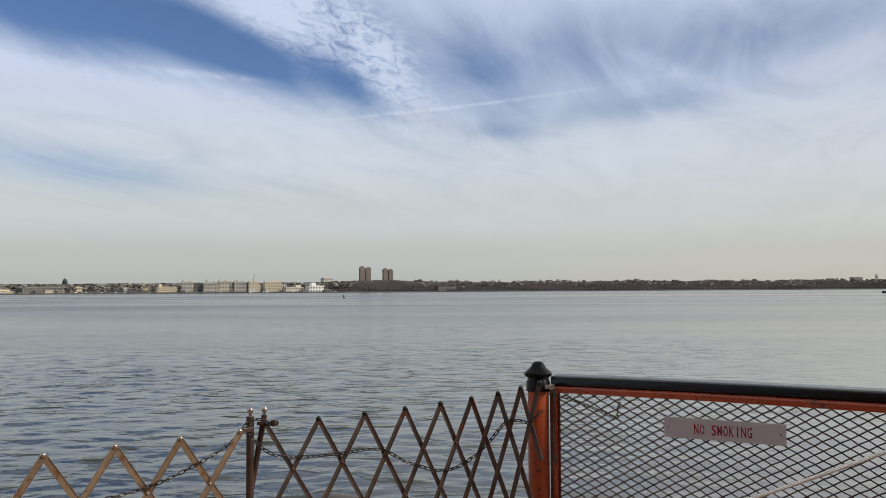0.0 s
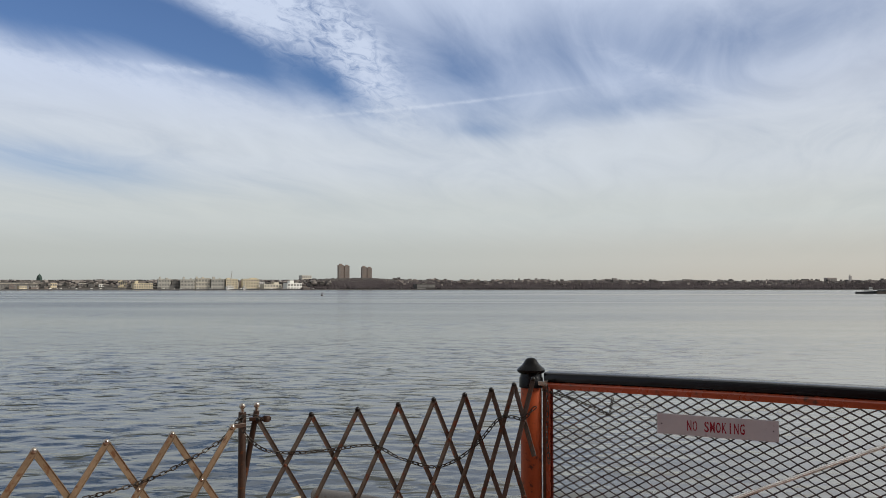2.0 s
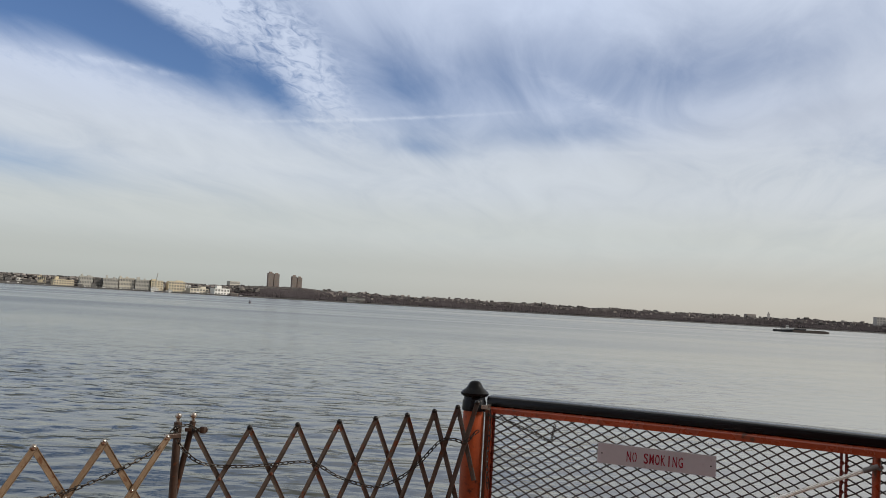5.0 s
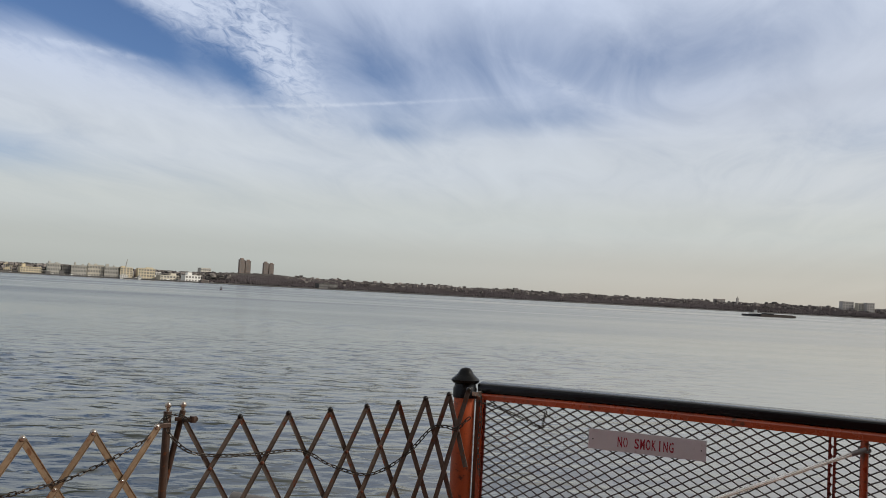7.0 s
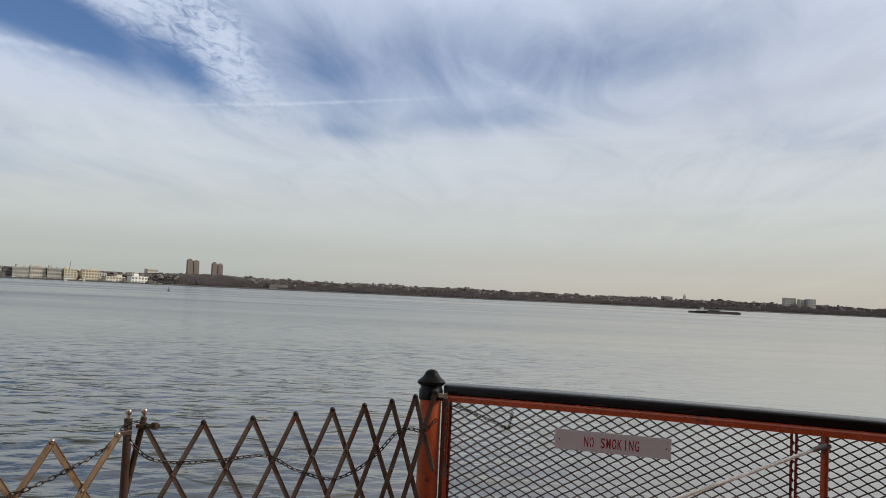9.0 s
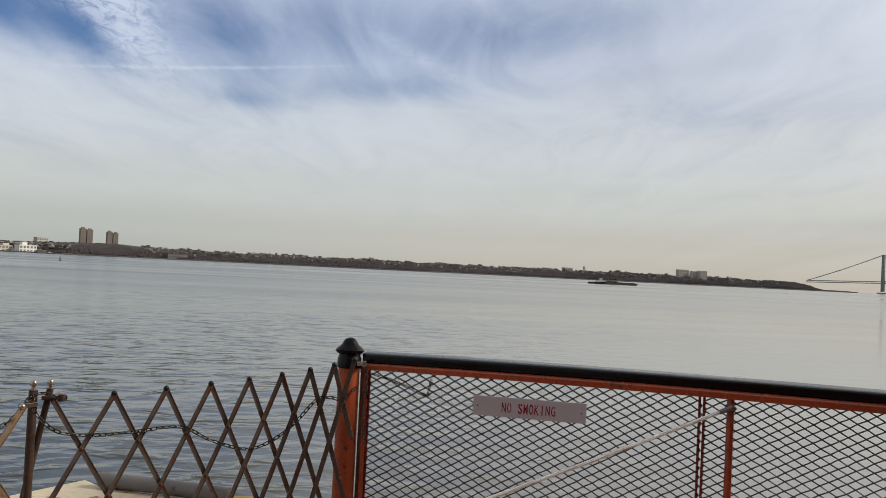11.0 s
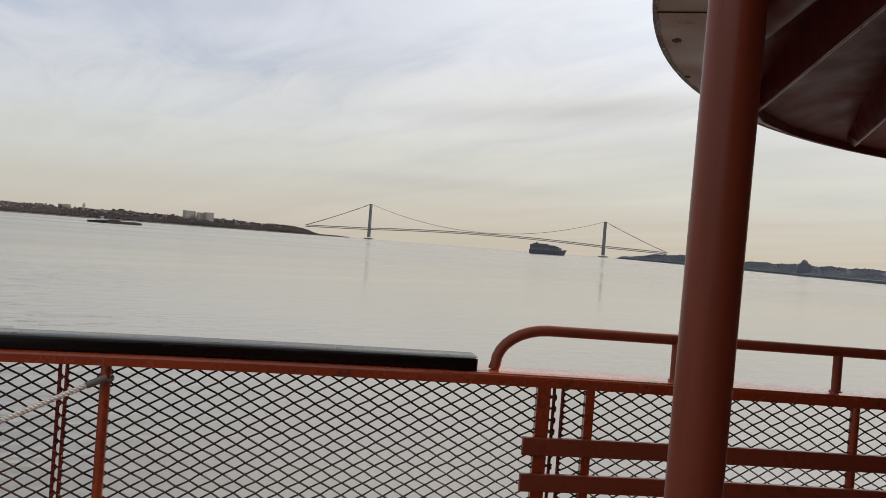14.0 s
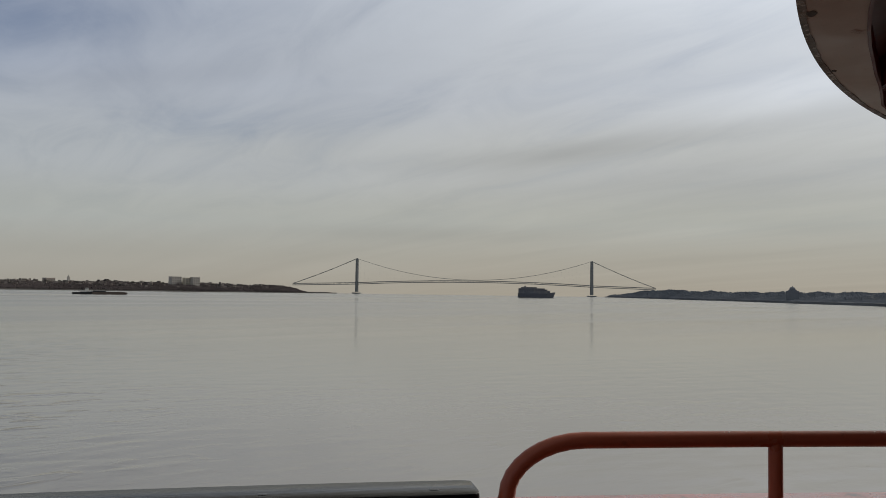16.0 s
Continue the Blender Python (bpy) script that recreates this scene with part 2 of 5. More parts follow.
GATE_SUNLIT = material("tan_bar_sunlit_tone", (0.205, 0.146, 0.094), 0.42, 0.3, spots=(0.13, 0.062, 0.03), spot_amount=0.24, spot_scale=18, grain=0.14, bump=0.2)
POST_DARK = material("dark_brown_post_paint", (0.060, 0.036, 0.026), 0.45, 0.3, spots=(0.14, 0.05, 0.02), spot_amount=0.15, spot_scale=20, grain=0.2)
RUST = material("rusty_rivet", (0.11, 0.035, 0.016), 0.7, 0.2, grain=0.3, bump=0.4)
KNOB = material("dark_steel_knob", (0.03, 0.028, 0.027), 0.32, 0.7, grain=0.2)
STEEL = material("bright_steel_knob", (0.45, 0.40, 0.35), 0.25, 0.9, grain=0.15)
CHAIN = material("dark_galvanised_chain", (0.055, 0.048, 0.042), 0.4, 0.75, grain=0.3, objects=0.35)
SIGN = material("pale_sign_board", (0.48, 0.45, 0.478), 0.5, spots=(0.36, 0.30, 0.31), spot_amount=0.06, spot_scale=12, grain=0.04, grain_scale=25, bump=0.06)
SIGN_RED = material("red_stencil_paint", (0.26, 0.004, 0.022), 0.55, spots=(0.48, 0.30, 0.31), spot_amount=0.08, spot_scale=90, grain=0.1, bump=0.05)
ROPE = material("cream_rope", (0.90, 0.87, 0.79), 0.8, spots=(0.70, 0.62, 0.48), spot_amount=0.02, spot_scale=60, grain=0.16, grain_scale=160, bump=0.5, bump_scale=300)
CHIP = material("chipped_pale_primer", (0.62, 0.52, 0.46), 0.6, grain=0.1)
TAPE = material("grey_tape", (0.16, 0.15, 0.15), 0.45, grain=0.1)
SOFFIT_DARK = material("dark_red_soffit_paint", (0.12, 0.021, 0.018), 0.42, spots=(0.09, 0.016, 0.014), spot_amount=0.2, spot_scale=3, grain=0.10, grain_scale=25, bump=0.2, bump_scale=20, spec=0.06)
RUST_DARK = material("dark_rust", (0.035, 0.020, 0.014), 0.7, grain=0.3, grain_scale=120, bump=0.4)
EDGE_HIGHLIGHT = material("edge_highlight_paint", (0.42, 0.26, 0.22), 0.35, spots=(0.16, 0.03, 0.026), spot_amount=0.5, spot_scale=7, grain=0.2, spec=0.5)
SOFFIT_LIP = material("taupe_soffit_paint", (0.42, 0.36, 0.335), 0.5, spots=(0.20, 0.12, 0.09), spot_amount=0.03, spot_scale=8, grain=0.06, grain_scale=20, bump=0.12, bump_scale=25)
FASCIA = material("grey_fascia_paint", (0.44, 0.43, 0.42), 0.5, spots=(0.18, 0.10, 0.07), spot_amount=0.14, spot_scale=18, grain=0.08, bump=0.2)
CAULK = material("cracked_brown_edge_paint", (0.10, 0.06, 0.045), 0.55, spots=(0.40, 0.36, 0.32), spot_amount=0.3, spot_scale=50, grain=0.3, bump=0.6, bump_scale=120)
DECK = material("brown_deck_paint", (0.30, 0.14, 0.085), 0.7, spots=(0.08, 0.06, 0.05), spot_amount=0.15, spot_scale=5, grain=0.15, grain_scale=20, bump=0.3)
APRON = material("cream_apron_paint", (0.62, 0.53, 0.38), 0.6, spots=(0.30, 0.12, 0.05), spot_amount=0.2, spot_scale=6, grain=0.1, grain_scale=18, bump=0.25)
YELLOW = material("yellow_edge_paint", (0.50, 0.33, 0.03), 0.5, spots=(0.16, 0.10, 0.015), spot_amount=0.2, spot_scale=12, grain=0.1, bump=0.2)
FENDER = material("grey_fender_steel", (0.16, 0.15, 0.145), 0.5, spots=(0.09, 0.05, 0.03), spot_amount=0.15, spot_scale=7, grain=0.12, bump=0.2)
HULL = material("orange_hull_paint", (0.38, 0.08, 0.03), 0.5, grain=0.1, grain_scale=4)
UNSEEN_WALL = material("unseen_wall_orange_paint", (0.22, 0.055, 0.027), 0.5, spots=(0.16, 0.05, 0.03), spot_amount=0.1, spot_scale=3, grain=0.08, grain_scale=8)

# far shore; haze is put into the headland, bridge and ship colours
WOODS = material("bare_winter_trees", (0.072, 0.062, 0.064), 0.95, grain=0.2, grain_scale=0.08, bump=0.0, islands=0.18, spec=0.0)
WOODS_FAR = material("haze_tinted_trees", (0.115, 0.130, 0.155), 0.95, grain=0.15, grain_scale=0.05, bump=0.0, islands=0.15, spec=0.0)
EARTH = material("shore_earth", (0.085, 0.075, 0.065), 0.9, grain=0.2, grain_scale=0.05, bump=0.0)
EARTH_FAR = material("haze_tinted_earth", (0.115, 0.13, 0.15), 0.9, grain=0.2, grain_scale=0.03, bump=0.0)
HALL = material("haze_tinted_grey_stone", (0.15, 0.165, 0.19), 0.9, grain=0.1, grain_scale=0.3, bump=0.0)
SEAWALL = material("stone_seawall", (0.10, 0.095, 0.09), 0.9, grain=0.2, grain_scale=0.2, bump=0.0)
BRICK = material("brown_brick_tower", (0.225, 0.175, 0.148), 0.85, grain=0.1, grain_scale=0.15, bump=0.0)
CONCRETE = material("pale_concrete_building", (0.50, 0.46, 0.38), 0.8, grain=0.1, grain_scale=0.2, bump=0.0)
CREAM = material("cream_warehouse", (0.62, 0.53, 0.37), 0.8, grain=0.12, grain_scale=0.15, bump=0.0)
GREYB = material("grey_warehouse", (0.44, 0.42, 0.37), 0.8, grain=0.12, grain_scale=0.15, bump=0.0)
WHITEB = material("white_sheds", (0.66, 0.65, 0.62), 0.7, grain=0.08, grain_scale=0.2, bump=0.0)
HOUSES = material("mixed_house_fronts", (0.18, 0.162, 0.15), 0.8, grain=0.15, grain_scale=0.2, bump=0.0, islands=0.8)
HILL_HOUSES = material("brown_hillside_houses", (0.19, 0.165, 0.15), 0.8, grain=0.15, grain_scale=0.2, bump=0.0, islands=0.75)
SLAB = material("grey_apartment_concrete", (0.40, 0.375, 0.355), 0.8, grain=0.1, grain_scale=0.2, bump=0.0)
PANE = material("dark_window_band", (0.17, 0.165, 0.16), 0.3, grain=0.1, grain_scale=0.3, bump=0.0)
COPPER = material("green_copper_roof", (0.035, 0.06, 0.05), 0.7, grain=0.15, grain_scale=0.3, bump=0.0)
BRIDGE = material("haze_tinted_bridge_steel", (0.175, 0.19, 0.20), 0.7, grain=0.06, grain_scale=0.05, bump=0.0)
SHIP_HULL = material("haze_tinted_ship_hull", (0.095, 0.107, 0.135), 0.6, grain=0.12, grain_scale=0.05, bump=0.0)
BOXES = material("haze_tinted_containers", (0.105, 0.115, 0.14), 0.7, grain=0.1, grain_scale=0.1, bump=0.0, islands=0.25)
BARGE_RUST = material("rusty_barge_side", (0.115, 0.090, 0.075), 0.8, grain=0.2, grain_scale=0.3, bump=0.0)
TUG_DARK = material("black_tug_hull", (0.022, 0.022, 0.025), 0.6, grain=0.2, grain_scale=0.5, bump=0.0)
BUOY_M = material("dark_buoy_paint", (0.05, 0.02, 0.018), 0.6, grain=0.2, grain_scale=2, bump=0.0)


def water_material():
    m = bpy.data.materials.new("harbour_water")
    m.use_nodes = True
    nt = m.node_tree
    N, L = nt.nodes.new, nt.links.new
    b = nt.nodes["Principled BSDF"]
    b.inputs["IOR"].default_value = 1.333
    geo = N("ShaderNodeNewGeometry")

    def waves(scale, stretch, turn, detail, rough, distort):
        mp = N("ShaderNodeMapping")
        mp.inputs["Rotation"].default_value = (0, 0, radians(turn))
        mp.inputs["Scale"].default_value = (1 / stretch, 1, 1)
        L(geo.outputs["Position"], mp.inputs["Vector"])
        n = N("ShaderNodeTexNoise")
        n.inputs["Scale"].default_value, n.inputs["Detail"].default_value = scale, detail
        n.inputs["Roughness"].default_value, n.inputs["Distortion"].default_value = rough, distort
        L(mp.outputs[0], n.inputs["Vector"])
        return n.outputs["Fac"]

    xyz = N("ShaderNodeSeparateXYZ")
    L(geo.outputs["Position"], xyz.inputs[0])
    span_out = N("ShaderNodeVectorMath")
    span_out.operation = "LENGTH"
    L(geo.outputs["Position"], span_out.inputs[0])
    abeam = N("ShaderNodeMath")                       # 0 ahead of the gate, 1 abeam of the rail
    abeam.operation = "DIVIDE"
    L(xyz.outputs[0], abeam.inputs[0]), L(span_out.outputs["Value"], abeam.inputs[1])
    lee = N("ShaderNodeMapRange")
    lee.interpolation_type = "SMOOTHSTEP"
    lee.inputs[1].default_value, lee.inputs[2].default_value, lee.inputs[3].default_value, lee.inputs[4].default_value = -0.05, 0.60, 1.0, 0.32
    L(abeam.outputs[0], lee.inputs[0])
    # bright sky's reflection towards the rail, put into the water's base colour
    sky_sheen = N("ShaderNodeMapRange")
    sky_sheen.inputs[1].default_value, sky_sheen.inputs[2].default_value = -0.25, 0.66
    sky_sheen.interpolation_type = "SMOOTHSTEP"
    L(abeam.outputs[0], sky_sheen.inputs[0])
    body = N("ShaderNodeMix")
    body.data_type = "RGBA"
    L(sky_sheen.outputs[0], body.inputs[0])
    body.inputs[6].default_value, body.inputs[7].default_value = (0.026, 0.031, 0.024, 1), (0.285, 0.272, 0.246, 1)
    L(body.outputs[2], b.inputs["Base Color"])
    # wavelets die out away from the hull
    wash = N("ShaderNodeMapRange")
    wash.inputs[1].default_value, wash.inputs[2].default_value, wash.inputs[3].default_value, wash.inputs[4].default_value = 32.0, 130.0, 1.0, 0.15
    L(span_out.outputs["Value"], wash.inputs[0])
    # wavelets too fine to tell apart roughen the water further out, in wind streaks
    chop = N("ShaderNodeMapRange")
    chop.inputs[1].default_value, chop.inputs[2].default_value, chop.inputs[3].default_value, chop.inputs[4].default_value = 20.0, 400.0, 0.09, 0.19
    L(span_out.outputs["Value"], chop.inputs[0])
    gusts = N("ShaderNodeMath")
    gusts.operation = "MULTIPLY"
    breeze = N("ShaderNodeMapRange")
    breeze.inputs[1].default_value, breeze.inputs[2].default_value, breeze.inputs[3].default_value, breeze.inputs[4].default_value = 0.36, 0.64, 0.60, 1.45
    L(waves(0.006, 4.0, 3, 4.0, 0.6, 0.8), breeze.inputs[0])
    L(chop.outputs[0], gusts.inputs[0]), L(breeze.outputs[0], gusts.inputs[1])
    L(gusts.outputs[0], b.inputs["Roughness"])
    # sparse steep wavelets about a metre long, in patches
    crest = N("ShaderNodeMapRange")
    crest.interpolation_type = "SMOOTHSTEP"
    crest.inputs[1].default_value, crest.inputs[2].default_value = 0.52, 0.74
    L(waves(0.75, 1.8, 4, 2.0, 0.5, 0.5), crest.inputs[0])
    patch = N("ShaderNodeMapRange")
    patch.inputs[1].default_value, patch.inputs[2].default_value, patch.inputs[3].default_value = 0.35, 0.62, 0.15
    L(waves(0.03, 2.5, -6, 2.0, 0.5, 0.6), patch.inputs[0])
    tall = N("ShaderNodeMath")
    tall.operation = "MULTIPLY"
    L(crest.outputs[0], tall.inputs[0]), L(patch.outputs[0], tall.inputs[1])
    calm = N("ShaderNodeMath")
    calm.operation = "MULTIPLY"
    L(tall.outputs[0], calm.inputs[0]), L(lee.outputs[0], calm.inputs[1])
    still = N("ShaderNodeMath")
    still.operation = "MULTIPLY"
    L(calm.outputs[0], still.inputs[0]), L(lee.outputs[0], still.inputs[1])
    far = N("ShaderNodeMath")
    far.operation = "MULTIPLY"
    L(still.outputs[0], far.inputs[0]), L(wash.outputs[0], far.inputs[1])
    first = N("ShaderNodeBump")
    first.inputs["Strength"].default_value, first.inputs["Distance"].default_value = 1.0, 0.25
    L(far.outputs[0], first.inputs["Height"])
    last = first.outputs[0]
    for scale, stretch, turn, detail, strength, dist in ((0.35, 2.0, -12, 2.0, 0.4, 0.10), (0.9, 1.3, 20, 3.0, 0.5, 0.05), (1.9, 1.6, 8, 2.0, 0.6, 0.03), (5.0, 1.6, -4, 2.0, 0.2, 0.008)):
        bp = N("ShaderNodeBump")
        bp.inputs["Distance"].default_value = dist
        low = N("ShaderNodeMath")
        low.operation = "MULTIPLY"
        low.inputs[0].default_value = strength
        L(lee.outputs[0], low.inputs[1]), L(low.outputs[0], bp.inputs["Strength"])
        L(waves(scale, stretch, turn, detail, 0.55, 0.4), bp.inputs["Height"])
        if last:
            L(last, bp.inputs["Normal"])
        last = bp.outputs[0]
    L(last, b.inputs["Normal"])
    return m


WATER = water_material()


# ---------------------------------------------------------------- mesh helpers
def finish(name, bm, mat, smooth=False):
    bmesh.ops.recalc_face_normals(bm, faces=bm.faces)
    me = bpy.data.meshes.new(name)
    bm.to_mesh(me)
    bm.free()
    me.materials.append(mat)
    if smooth:
        me.shade_smooth()
        me.set_sharp_from_angle(angle=radians(40))
    return me


def part(name, bm, mat, parent=None, label="", smooth=False):
    """One mesh object, under a thing where one is given."""
    ob = new(name, finish(name, bm, mat, smooth))
    ob.parent = parent
    if label:
        ob["label"] = label
    return ob


def shared(name, me, parent, m=None):
    ob = new(name, me)
    ob.parent = parent
    if m is not None:
        ob.matrix_basis = m
    return ob


def thing(name, label, category, group="", kind="", at=(0, 0, 0)):
    ob = new(name)
    ob.location = at
    return tagged(ob, label, category, group, kind)


def box(bm, lo, hi, m=None, bevel=0.0):
    size = [h - l for l, h in zip(lo, hi)]
    mid = [(h + l) / 2 for l, h in zip(lo, hi)]
    t = Matrix.Translation(mid) @ Matrix.Diagonal((*size, 1))
    r = bmesh.ops.create_cube(bm, size=1, matrix=(m @ t) if m else t)
    if bevel:
        edges = list({e for v in r["verts"] for e in v.link_edges})
        bmesh.ops.bevel(bm, geom=edges, offset=bevel, segments=2, affect="EDGES", profile=0.5)
    return bm


def sweep(bm, pts, r, seg=8, caps=True, radii=None):
    """A round bar along points."""
    pts = [Vector(p) for p in pts]
    t0 = (pts[1] - pts[0]).normalized()
    n = t0.orthogonal().normalized()
    rings = []
    for i, p in enumerate(pts):
        t = (pts[min(i + 1, len(pts) - 1)] - pts[max(i - 1, 0)]).normalized()
        n = (n - t * n.dot(t)).normalized()
        bnorm = t.cross(n)
        rr = radii[i] if radii else r
        rings.append([bm.verts.new(p + (n * math.cos(a) + bnorm * math.sin(a)) * rr) for a in (2 * math.pi * k / seg for k in range(seg))])
    for a, c in zip(rings, rings[1:]):
        for k in range(seg):
            bm.faces.new((a[k], a[(k + 1) % seg], c[(k + 1) % seg], c[k]))
    if caps:
        bm.faces.new(rings[0][::-1])
        bm.faces.new(rings[-1])
    return bm


def lathe(bm, profile, at=(0, 0, 0), seg=32):
    rings = []
    for r, z in profile:
        rings.append([bm.verts.new((at[0] + r * math.cos(2 * math.pi * k / seg), at[1] + r * math.sin(2 * math.pi * k / seg), at[2] + z)) for k in range(seg)])
    for a, c in zip(rings, rings[1:]):
        for k in range(seg):
            bm.faces.new((a[k], a[(k + 1) % seg], c[(k + 1) % seg], c[k]))
    bm.faces.new(rings[0][::-1])
    bm.faces.new(rings[-1])
    return bm


def loft(bm, sections, caps=True):
    """Closed cross sections, joined one to the next."""
    rings = [[bm.verts.new(p) for p in s] for s in sections]
    n = len(rings[0])
    for a, c in zip(rings, rings[1:]):
        for k in range(n):
            bm.faces.new((a[k], a[(k + 1) % n], c[(k + 1) % n], c[k]))
    if caps:
        bm.faces.new(rings[0][::-1])
        bm.faces.new(rings[-1])
    return bm


def bearing(az, dist, z=0.0):
    return Vector((math.sin(radians(az)) * dist, math.cos(radians(az)) * dist, z))


# ---------------------------------------------------------------- plan of the deck edge
DECK_Z, SEA_Z, EYE_Z = -0.07, -5.0, 1.66


def rail_y(x):
    return -0.0445 * x * x - 0.2324 * x + 7.5115


def rail(x, n=0.0, z=0.0):
    """A point on the rail's line: n metres outboard of its inner face."""
    s = -0.089 * x - 0.2324
    q = math.hypot(1, s)
    return Vector((x - s / q * n, rail_y(x) + n / q, z))


def rail_low(x):
    return 0.935 - 0.006 * (x - 1.2)


def channel_deep(x):
    """The top channel is shallower towards the corner post."""
    return float(np.interp(x, [1.3, 2.5, 5.0], [0.049, 0.056, 0.064]))


def span(a, b, step):
    k = max(1, round((b - a) / step))
    return [a + (b - a) * i / k for i in range(k + 1)]


# ---------------------------------------------------------------- water
def build_water():
    """One sheet out to the horizon; small wind waves stand in it near the ferry."""
    rng = np.random.default_rng(8)
    az = np.radians(np.concatenate([np.arange(-52, 84, 0.30), np.arange(84, 308, 4.0)]))
    radii = [3.0]
    while radii[-1] < 420:
        radii.append(radii[-1] + max(0.14, radii[-1] * 0.0062))
    radii = np.array(radii + [600, 900, 1500, 2500, 3600, 4960])
    R, A = np.meshgrid(radii, az, indexing="ij")
    X, Y = R * np.sin(A), R * np.cos(A)
    Z = np.zeros_like(X)
    for _ in range(46):
        wave = 0.7 * 8.0 ** rng.random()
        turn = np.radians(-8 + rng.normal(0, 26))
        k = 2 * np.pi / wave
        ph = k * (X * np.sin(turn) + Y * np.cos(turn)) + rng.uniform(0, 6.28)
        amp = 0.0030 * wave ** 0.85
        fade = np.clip(1.5 - R * 0.0075 / wave * 1.2, 0, 1)
        Z += amp * fade * (np.sin(ph) + 0.25 * np.sin(2 * ph + 1.2))
    lee = np.clip(1 - (X / R - 0.1) / 0.6, 0.22, 1)          # calmer beside the ferry
    group = 0.65 + 0.45 * np.sin(X * 0.045 + 0.8 * np.sin(Y * 0.03)) * np.sin(Y * 0.06 + 1.3)
    Z *= lee * group * np.clip((420 - R) / 150, 0, 1)
    n, m = len(radii), len(az)
    verts = np.stack([X, Y, SEA_Z + Z], -1).reshape(-1, 3)
    i, j = np.meshgrid(np.arange(n - 1), np.arange(m), indexing="ij")
    k = (j + 1) % m
    quads = np.stack([i * m + j, (i + 1) * m + j, (i + 1) * m + k, i * m + k], -1).reshape(-1, 4)[:, ::-1]
    me = bpy.data.meshes.new("water")
    me.vertices.add(len(verts))
    me.vertices.foreach_set("co", verts.ravel())
    me.loops.add(quads.size)
    me.loops.foreach_set("vertex_index", quads.ravel())
    me.polygons.add(len(quads))
    me.polygons.foreach_set("loop_start", np.arange(0, quads.size, 4))
    me.update(calc_edges=True)
    me.shade_smooth()
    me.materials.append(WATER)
    tagged(new("water", me), "grey-green harbour water with small wind ripples", "water", kind="structure")


build_water()

# ---------------------------------------------------------------- the ferry's deck
def build_deck():
    edge = [rail(x, 0.22) for x in span(1.05, 9.0, 0.25)]
    outer = [(0.92, 7.30), (0.42, 7.43), (-0.46, 7.89), (-0.64, 8.08), (-1.08, 7.62), (-2.6, 6.40), (-5.0, 3.6), (-6.2, -6.0), (9.5, -6.0)]
    ring = [(p.x, p.y) for p in edge[::-1]] + outer
    bm = bmesh.new()
    top = [bm.verts.new((x, y, DECK_Z)) for x, y in ring]
    low = [bm.verts.new((x, y, DECK_Z - 0.12)) for x, y in ring]
    bm.faces.new(top)
    bm.faces.new(low[::-1])
    n = len(ring)
    for k in range(n):
        bm.faces.new((top[k], top[(k + 1) % n], low[(k + 1) % n], low[k]))
    tagged(part("floor", bm, DECK), "brown painted steel ferry deck", "deck", kind="structure")
    bm = bmesh.new()
    shrink = [(x * 0.985 - 0.01, y * 0.985) for x, y in ring]
    loft(bm, [[(x, y, DECK_Z - 0.12) for x, y in shrink], [(x * 0.99, y * 0.99, SEA_Z - 0.5) for x, y in shrink]])
    tagged(part("hull", bm, HULL), "orange painted steel hull below the deck edge", "hull", kind="structure")

    # apron outside the folding gate
    bm = bmesh.new()
    pts = [(0.88, 7.16), (0.36, 7.38), (-0.50, 7.84), (-0.64, 8.04), (-1.05, 7.59), (-2.5, 6.35), (-1.9, 5.9), (-0.75, 6.8), (0.9, 7.05)]
    loft(bm, [[(x, y, DECK_Z + 0.004) for x, y in pts], [(x, y, DECK_Z + 0.02) for x, y in pts]])
    tagged(part("apron", bm, APRON), "cream painted apron plate with rust stains outside the gate", "deck plate", kind="structure")
    bm = bmesh.new()
    sweep(bm, [(0.44, 7.375, DECK_Z + 0.075), (0.33, 7.43, DECK_Z + 0.075), (-0.08, 7.645, DECK_Z + 0.075), (-0.49, 7.83, DECK_Z + 0.075)], 0.056, 16)
    f = part("fender_bar", bm, FENDER, smooth=True)
    tagged(f, "grey steel fender bar along the apron edge", "fender bar", kind="structure")
    bm = bmesh.new()
    box(bm, (-0.36, -0.05, 0), (0.36, 0.05, 0.055), pose(0.77, 7.255, DECK_Z + 0.018, 0, 0, -17), bevel=0.012)
    tagged(part("curb", bm, YELLOW), "worn yellow painted curb running up to the corner post", "curb", kind="structure")


build_deck()


# ---------------------------------------------------------------- overhead deck and unseen walls behind
CX, CY, CR = 6.360, 0.174, 4.288
LIP_Z = 2.290


def arc_pt(r, a, z):
    return Vector((CX + r * math.cos(radians(a)), CY + r * math.sin(radians(a)), z))


def lip_width(a):
    """The lip narrows towards the bow end of the overhang."""
    return float(np.interp(a, [80, 90, 96, 99, 104, 113, 120, 140, 200], [0.016, 0.020, 0.050, 0.095, 0.122, 0.143, 0.170, 0.20, 0.20]))


